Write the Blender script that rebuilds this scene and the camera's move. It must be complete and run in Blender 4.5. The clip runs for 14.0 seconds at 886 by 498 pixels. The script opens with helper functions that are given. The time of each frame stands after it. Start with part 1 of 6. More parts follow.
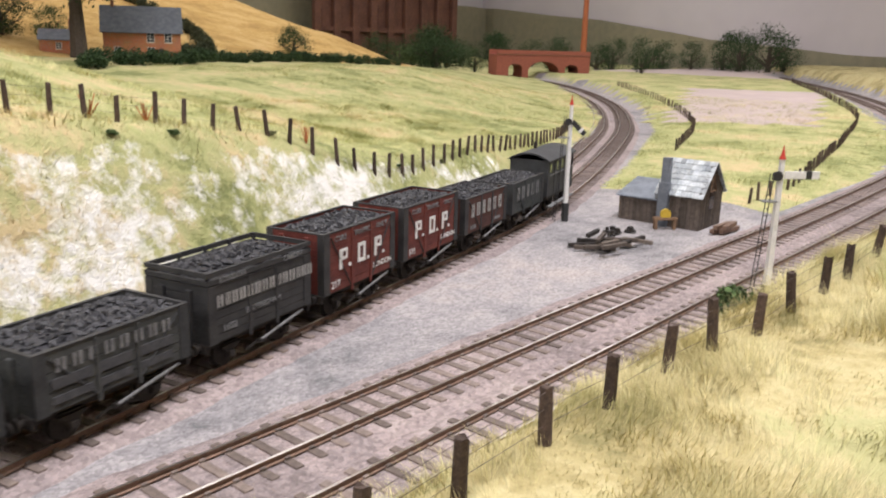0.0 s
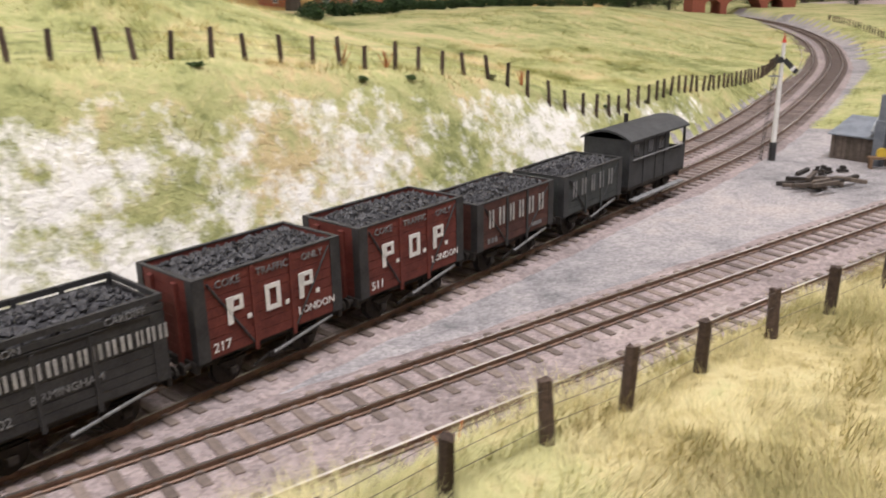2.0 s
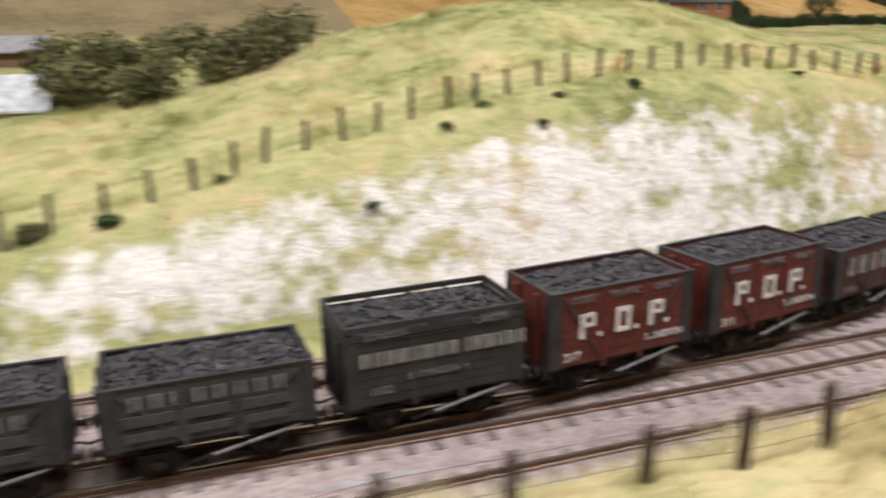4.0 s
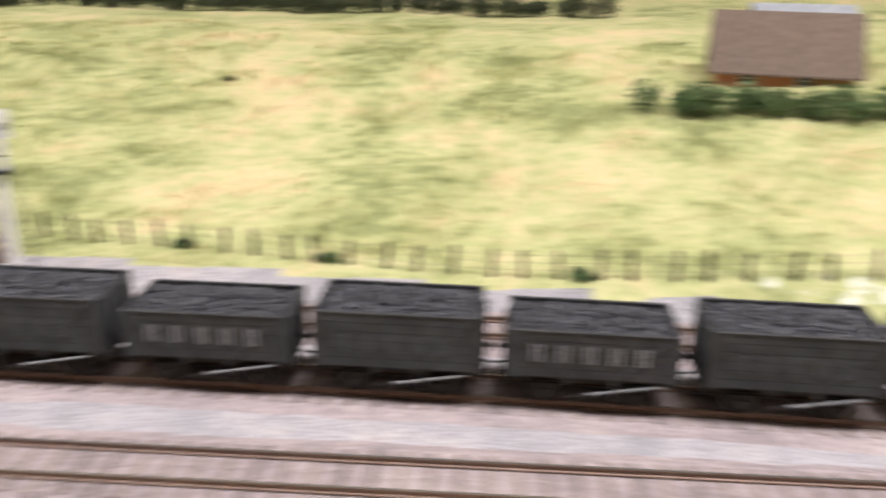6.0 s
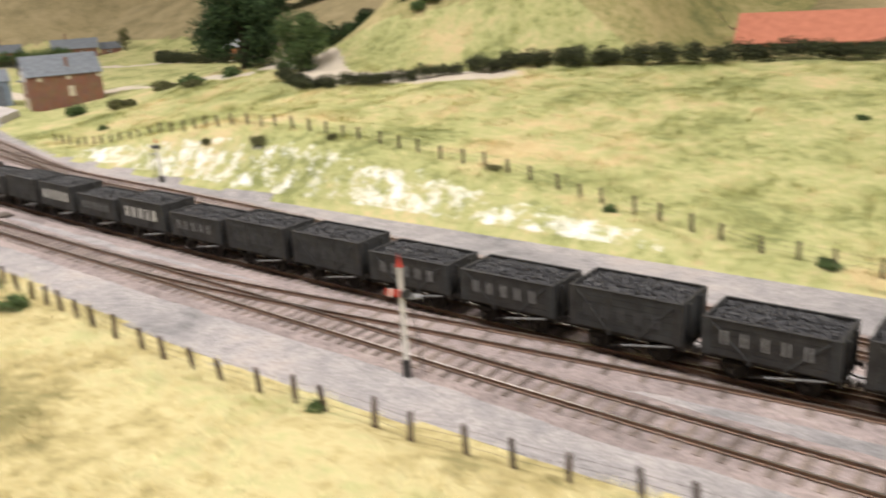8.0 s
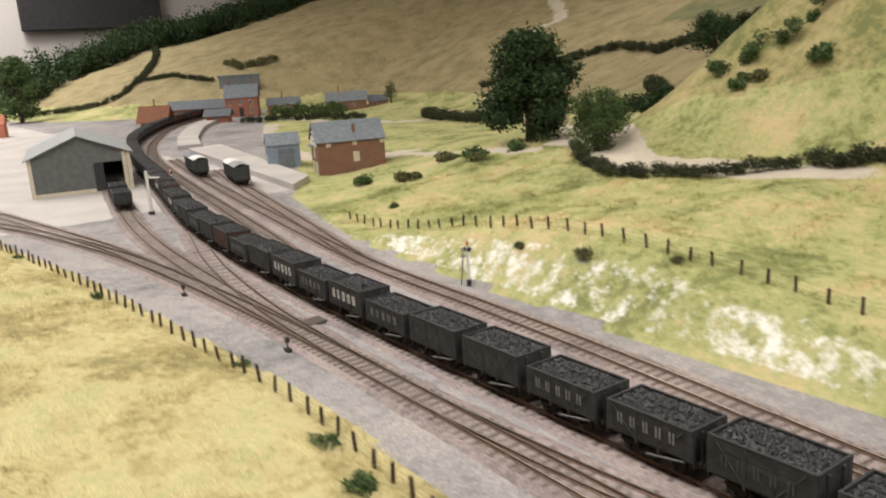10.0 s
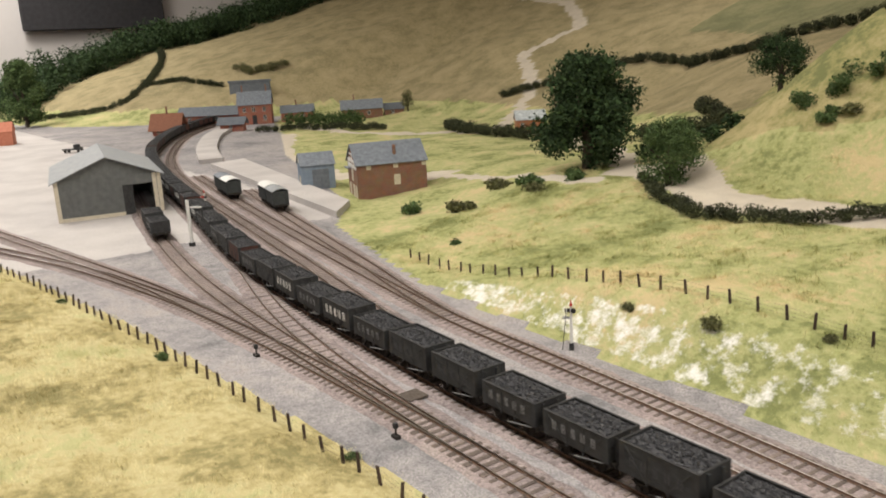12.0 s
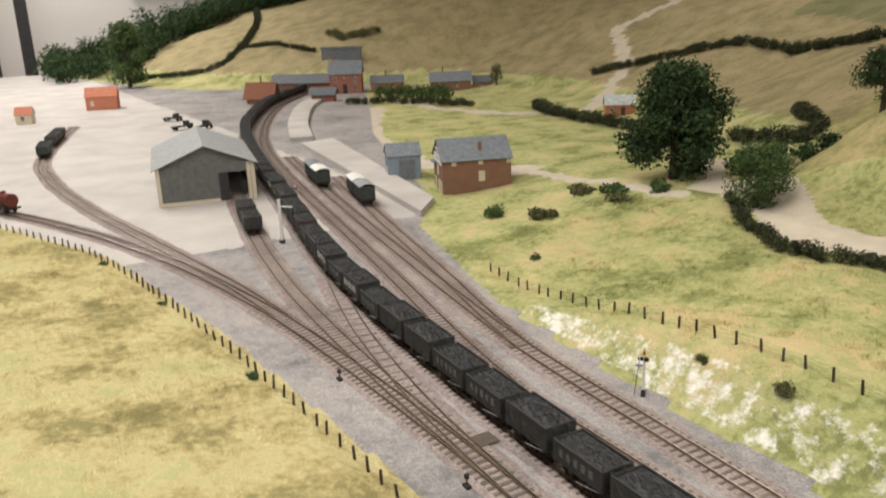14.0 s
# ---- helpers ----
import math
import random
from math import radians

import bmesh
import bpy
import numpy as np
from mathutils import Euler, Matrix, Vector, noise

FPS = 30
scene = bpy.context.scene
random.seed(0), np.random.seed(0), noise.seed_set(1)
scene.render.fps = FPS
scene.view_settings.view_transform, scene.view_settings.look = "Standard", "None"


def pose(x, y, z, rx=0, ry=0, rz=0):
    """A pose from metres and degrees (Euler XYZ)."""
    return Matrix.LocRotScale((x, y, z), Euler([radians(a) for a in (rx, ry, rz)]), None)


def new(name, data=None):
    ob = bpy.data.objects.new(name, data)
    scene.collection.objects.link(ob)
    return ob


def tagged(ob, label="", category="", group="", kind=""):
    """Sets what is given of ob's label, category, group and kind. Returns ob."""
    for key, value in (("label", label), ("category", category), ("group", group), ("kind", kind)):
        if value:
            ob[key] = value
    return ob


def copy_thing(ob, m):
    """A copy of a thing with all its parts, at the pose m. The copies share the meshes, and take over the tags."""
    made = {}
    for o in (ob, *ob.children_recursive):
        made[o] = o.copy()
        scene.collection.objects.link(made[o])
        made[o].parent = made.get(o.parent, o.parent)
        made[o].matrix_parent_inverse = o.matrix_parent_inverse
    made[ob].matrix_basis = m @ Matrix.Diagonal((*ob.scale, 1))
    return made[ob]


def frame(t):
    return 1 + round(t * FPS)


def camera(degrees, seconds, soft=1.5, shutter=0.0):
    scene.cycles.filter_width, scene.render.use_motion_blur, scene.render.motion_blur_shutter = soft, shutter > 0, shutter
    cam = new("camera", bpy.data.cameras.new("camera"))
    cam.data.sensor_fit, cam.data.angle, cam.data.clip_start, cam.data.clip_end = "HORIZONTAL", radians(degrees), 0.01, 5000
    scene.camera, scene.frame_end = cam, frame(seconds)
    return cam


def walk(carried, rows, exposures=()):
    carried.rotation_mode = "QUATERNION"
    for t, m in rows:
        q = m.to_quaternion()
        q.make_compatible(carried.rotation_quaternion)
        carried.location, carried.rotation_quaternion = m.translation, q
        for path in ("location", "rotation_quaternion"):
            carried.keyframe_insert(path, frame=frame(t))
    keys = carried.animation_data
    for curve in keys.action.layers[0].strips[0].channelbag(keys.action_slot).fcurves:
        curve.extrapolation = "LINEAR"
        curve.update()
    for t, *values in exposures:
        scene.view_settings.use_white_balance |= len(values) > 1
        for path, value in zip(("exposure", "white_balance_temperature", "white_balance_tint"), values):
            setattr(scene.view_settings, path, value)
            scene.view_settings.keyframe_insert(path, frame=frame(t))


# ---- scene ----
# Path of the hand-held camera over the model railway: seconds, place, heading, tilt, lean.
cam = camera(56.4, 14.0, soft=1.9, shutter=0.6)
ROWS = [
    (0, 0.0000, 0.0001, 0.1336, -49.15, -14.07, -1.57),
    (0.5, -0.0020, 0.0003, 0.1311, -47.83, -15.08, -1.51),
    (1, -0.0048, 0.0027, 0.1294, -45.98, -15.44, -1.89),
    (1.5, -0.0175, -0.0085, 0.1355, -40.38, -17.30, 0.04),
    (2, -0.0443, -0.0173, 0.1374, -36.90, -17.94, 0.82),
    (2.5, -0.0669, -0.0298, 0.1414, -33.79, -17.27, 1.67),
    (3, -0.1265, -0.0369, 0.1405, -27.15, -17.34, 1.60),
    (3.5, -0.1873, -0.0424, 0.1463, -23.50, -17.78, 0.51),
    (4, -0.2786, -0.0457, 0.1478, -19.52, -16.83, 0.63),
    (4.2, -0.3092, -0.0577, 0.1500, -16.72, -16.82, 0.74),
    (6.3, -0.8280, -0.0752, 0.1718, 13.08, -20.99, -0.54),
    (6.5, -0.8782, -0.0767, 0.1719, 21.15, -20.66, 1.61),
    (7, -1.0650, -0.1358, 0.1823, 26.21, -20.77, 4.01),
    (7.5, -1.2481, -0.1567, 0.1930, 31.79, -17.76, 3.18),
    (8, -1.3254, -0.1614, 0.1965, 37.75, -17.36, 3.23),
    (8.5, -1.3791, -0.1416, 0.2160, 44.88, -16.06, 4.33),
    (9, -1.4136, -0.1305, 0.2285, 50.76, -14.80, 4.39),
    (9.2, -1.4237, -0.1258, 0.2289, 52.46, -14.47, 4.27),
    (11.3, -1.6020, -0.1758, 0.3020, 54.21, -13.04, 2.88),
    (11.5, -1.6096, -0.1760, 0.3004, 54.18, -13.22, 2.43),
    (12, -1.6242, -0.1724, 0.3022, 53.33, -13.77, 3.16),
    (12.5, -1.6315, -0.1655, 0.2990, 53.83, -14.24, 3.23),
    (13, -1.6342, -0.1755, 0.3282, 56.09, -14.42, 2.88),
    (13.5, -1.6302, -0.1760, 0.3694, 58.15, -14.18, 2.70),
    (14, -1.6185, -0.1686, 0.3939, 59.50, -16.62, 2.20),
]
walk(cam, [(r[0], pose(r[1], r[2], r[3], 90 + r[5], r[6], r[4])) for r in ROWS],
     exposures=[(0, 0.17, 6000, 13), (1.5, 0.10, 6050, 13), (3.0, -0.03, 6100, 14), (4.2, 0.04, 6100, 14), (6.3, 0.50, 5900, 14), (7.0, 0.38, 6150, 13), (8.0, 0.21, 6350, 9), (9.0, 0.08, 6400, 6), (11.3, -0.24, 6500, 7), (12.5, -0.10, 6500, 6), (13.0, -0.14, 6500, 6), (13.5, -0.34, 6500, 6), (14, -0.22, 6550, 5)])

# ---- light: a white-walled room with rows of ceiling tubes and added fill lamps ----
world = bpy.data.worlds.new("room_air")
world.use_nodes = True
scene.world = world
wn = world.node_tree.nodes["Background"]
wn.inputs[0].default_value = (1.0, 0.95, 0.94, 1)
wn.inputs[1].default_value = 0.35


def tube_light(x, y, power):
    d = bpy.data.lights.new("ceiling_or_fill_tube", "AREA")
    d.shape, d.size, d.size_y, d.energy = "RECTANGLE", 1.5, 0.35, power
    d.color = (1.0, 0.935, 0.885)
    ob = new("ceiling_or_fill_tube", d)
    ob.matrix_basis = pose(x, y, 1.72)
    return ob


# Lamps at x = -8.3 and -3.6 are added to brighten far wall and hills.
for lx, ly, lp in [(-6.4, 0.0, 50), (-4.2, -0.1, 34), (-2.1, -0.2, 37), (0.1, -0.2, 41), (2.3, 0.1, 36), (-3.6, 2.6, 14), (1.6, 2.6, 17), (3.8, 2.2, 17), (-8.3, 0.9, 48)]:
    tube_light(lx, ly, lp)

# ---- materials ----


def mat(name, c1, c2=None, rough=0.8, scale=200.0, fine=1500.0, bump=0.3, metal=0.0, dist=0.0006, mix=0.6, spec=0.3, rnd=0.0, island=False):
    """Two-scale noise between two colours, with a fine relief."""
    m = bpy.data.materials.new(name)
    m.use_nodes = True
    nt = m.node_tree
    N, Lk = nt.nodes, nt.links
    bs = N["Principled BSDF"]
    bs.inputs["Roughness"].default_value = rough
    bs.inputs["Metallic"].default_value = metal
    bs.inputs["Specular IOR Level"].default_value = spec
    c2 = c2 or tuple(v * 0.7 for v in c1)
    geo = N.new("ShaderNodeNewGeometry")
    n1 = N.new("ShaderNodeTexNoise")
    n1.inputs["Scale"].default_value, n1.inputs["Detail"].default_value = scale, 4
    n2 = N.new("ShaderNodeTexNoise")
    n2.inputs["Scale"].default_value, n2.inputs["Detail"].default_value = fine, 2
    tc = N.new("ShaderNodeTexCoord")
    for n in (n1, n2):
        Lk.new(tc.outputs["Object"], n.inputs["Vector"])
    mx = N.new("ShaderNodeMix")
    mx.data_type = "FLOAT"
    mx.inputs[0].default_value = 1 - mix
    Lk.new(n1.outputs[0], mx.inputs[2])
    Lk.new(n2.outputs[0], mx.inputs[3])
    ramp = N.new("ShaderNodeValToRGB")
    ramp.color_ramp.elements[0].position, ramp.color_ramp.elements[1].position = 0.36, 0.64
    ramp.color_ramp.elements[0].color, ramp.color_ramp.elements[1].color = (*c2, 1), (*c1, 1)
    Lk.new(mx.outputs[0], ramp.inputs[0])
    out = ramp.outputs[0]
    if rnd or island:
        hsv = N.new("ShaderNodeHueSaturation")
        mr = N.new("ShaderNodeMapRange")
        mr.inputs[3].default_value, mr.inputs[4].default_value = 1 - (rnd or 0.35), 1 + (rnd or 0.35)
        if island:
            Lk.new(geo.outputs["Random Per Island"], mr.inputs[0])
        else:
            oi = N.new("ShaderNodeObjectInfo")
            Lk.new(oi.outputs["Random"], mr.inputs[0])
        Lk.new(mr.outputs[0], hsv.inputs["Value"])
        Lk.new(out, hsv.inputs["Color"])
        out = hsv.outputs[0]
    Lk.new(out, bs.inputs["Base Color"])
    if bump:
        bp = N.new("ShaderNodeBump")
        bp.inputs["Strength"].default_value, bp.inputs["Distance"].default_value = bump, dist
        Lk.new(mx.outputs[0], bp.inputs["Height"])
        Lk.new(bp.outputs[0], bs.inputs["Normal"])
    return m


def grass_mat(name, cols, blades=False):
    """Scattered straw and green, mixed in broad patches; the chalk attribute lets bare chalk through."""
    m = bpy.data.materials.new(name)
    m.use_nodes = True
    nt = m.node_tree
    N, Lk = nt.nodes, nt.links
    bs = N["Principled BSDF"]
    bs.inputs["Roughness"].default_value = 0.95
    bs.inputs["Specular IOR Level"].default_value = 0.1
    geo = N.new("ShaderNodeNewGeometry")
    big = N.new("ShaderNodeTexNoise")
    big.inputs["Scale"].default_value, big.inputs["Detail"].default_value = 9, 5
    big.inputs["Roughness"].default_value = 0.65
    mid = N.new("ShaderNodeTexNoise")
    mid.inputs["Scale"].default_value, mid.inputs["Detail"].default_value = 90, 6
    mid.inputs["Roughness"].default_value = 0.7
    for n in (big, mid):
        Lk.new(geo.outputs["Position"], n.inputs["Vector"])
    mx = N.new("ShaderNodeMix")
    mx.data_type = "FLOAT"
    mx.inputs[0].default_value = 0.4
    Lk.new(big.outputs[0], mx.inputs[2])
    Lk.new(mid.outputs[0], mx.inputs[3])
    ramp = N.new("ShaderNodeValToRGB")
    el = ramp.color_ramp.elements
    el[0].position, el[0].color = 0.41, (*cols[0], 1)
    el[1].position, el[1].color = 0.60, (*cols[-1], 1)
    for i, c in enumerate(cols[1:-1]):
        e = el.new(0.41 + 0.19 * (i + 1) / (len(cols) - 1))
        e.color = (*c, 1)
    Lk.new(mx.outputs[0], ramp.inputs[0])
    out = ramp.outputs[0]
    if blades:
        hsv = N.new("ShaderNodeHueSaturation")
        mr = N.new("ShaderNodeMapRange")
        mr.inputs[3].default_value, mr.inputs[4].default_value = 0.62, 1.2
        Lk.new(geo.outputs["Random Per Island"], mr.inputs[0])
        Lk.new(mr.outputs[0], hsv.inputs["Value"])
        Lk.new(out, hsv.inputs["Color"])
        out = hsv.outputs[0]
    else:
        at = N.new("ShaderNodeAttribute")
        at.attribute_name = "chalk"
        cn = N.new("ShaderNodeTexNoise")
        cn.inputs["Scale"].default_value, cn.inputs["Detail"].default_value = 55, 8
        cn.inputs["Roughness"].default_value = 0.7
        Lk.new(geo.outputs["Position"], cn.inputs["Vector"])
        ad = N.new("ShaderNodeMath")
        ad.operation = "ADD"
        Lk.new(cn.outputs[0], ad.inputs[0])
        Lk.new(at.outputs["Fac"], ad.inputs[1])
        mr = N.new("ShaderNodeMapRange")
        mr.inputs[1].default_value, mr.inputs[2].default_value = 0.93, 1.08
        Lk.new(ad.outputs[0], mr.inputs[0])
        cm = N.new("ShaderNodeMix")
        cm.data_type = "RGBA"
        cm.inputs[7].default_value = (0.86, 0.84, 0.78, 1)
        Lk.new(mr.outputs[0], cm.inputs[0])
        Lk.new(out, cm.inputs[6])
        out = cm.outputs[2]
        bp = N.new("ShaderNodeBump")
        bp.inputs["Strength"].default_value, bp.inputs["Distance"].default_value = 0.8, 0.004
        Lk.new(mid.outputs[0], bp.inputs["Height"])
        Lk.new(bp.outputs[0], bs.inputs["Normal"])
    Lk.new(out, bs.inputs["Base Color"])
    return m


def stony(name, tones, broad=7.0, grit=650.0, relief=0.0012):
    """Trodden cinders and stone chips: broad stains, small blotches and a speckle of single stones."""
    m = bpy.data.materials.new(name)
    m.use_nodes = True
    N, Lk = m.node_tree.nodes, m.node_tree.links
    bs = N["Principled BSDF"]
    bs.inputs["Roughness"].default_value = 0.95
    bs.inputs["Specular IOR Level"].default_value = 0.15
    geo = N.new("ShaderNodeNewGeometry")
    waves = []
    for sc, det in ((broad, 6), (broad * 9, 5)):
        n = N.new("ShaderNodeTexNoise")
        n.inputs["Scale"].default_value, n.inputs["Detail"].default_value, n.inputs["Roughness"].default_value = sc, det, 0.65
        Lk.new(geo.outputs["Position"], n.inputs["Vector"])
        waves.append(n)
    mx = N.new("ShaderNodeMix")
    mx.data_type = "FLOAT"
    mx.inputs[0].default_value = 0.4
    Lk.new(waves[0].outputs[0], mx.inputs[2])
    Lk.new(waves[1].outputs[0], mx.inputs[3])
    ramp = N.new("ShaderNodeValToRGB")
    el = ramp.color_ramp.elements
    el[0].position, el[0].color = 0.37, (*tones[0], 1)
    el[1].position, el[1].color = 0.62, (*tones[-1], 1)
    for i, c in enumerate(tones[1:-1]):
        el.new(0.37 + 0.25 * (i + 1) / (len(tones) - 1)).color = (*c, 1)
    Lk.new(mx.outputs[0], ramp.inputs[0])
    vo = N.new("ShaderNodeTexVoronoi")
    vo.inputs["Scale"].default_value = grit
    Lk.new(geo.outputs["Position"], vo.inputs["Vector"])
    sep = N.new("ShaderNodeSeparateColor")
    Lk.new(vo.outputs["Color"], sep.inputs[0])
    mr = N.new("ShaderNodeMapRange")
    mr.inputs[3].default_value, mr.inputs[4].default_value = 0.72, 1.20
    Lk.new(sep.outputs[0], mr.inputs[0])
    hsv = N.new("ShaderNodeHueSaturation")
    Lk.new(mr.outputs[0], hsv.inputs["Value"])
    Lk.new(ramp.outputs[0], hsv.inputs["Color"])
    Lk.new(hsv.outputs[0], bs.inputs["Base Color"])
    bp = N.new("ShaderNodeBump")
    bp.invert = True
    bp.inputs["Strength"].default_value, bp.inputs["Distance"].default_value = 0.7, relief
    Lk.new(vo.outputs["Distance"], bp.inputs["Height"])
    Lk.new(bp.outputs[0], bs.inputs["Normal"])
    return m


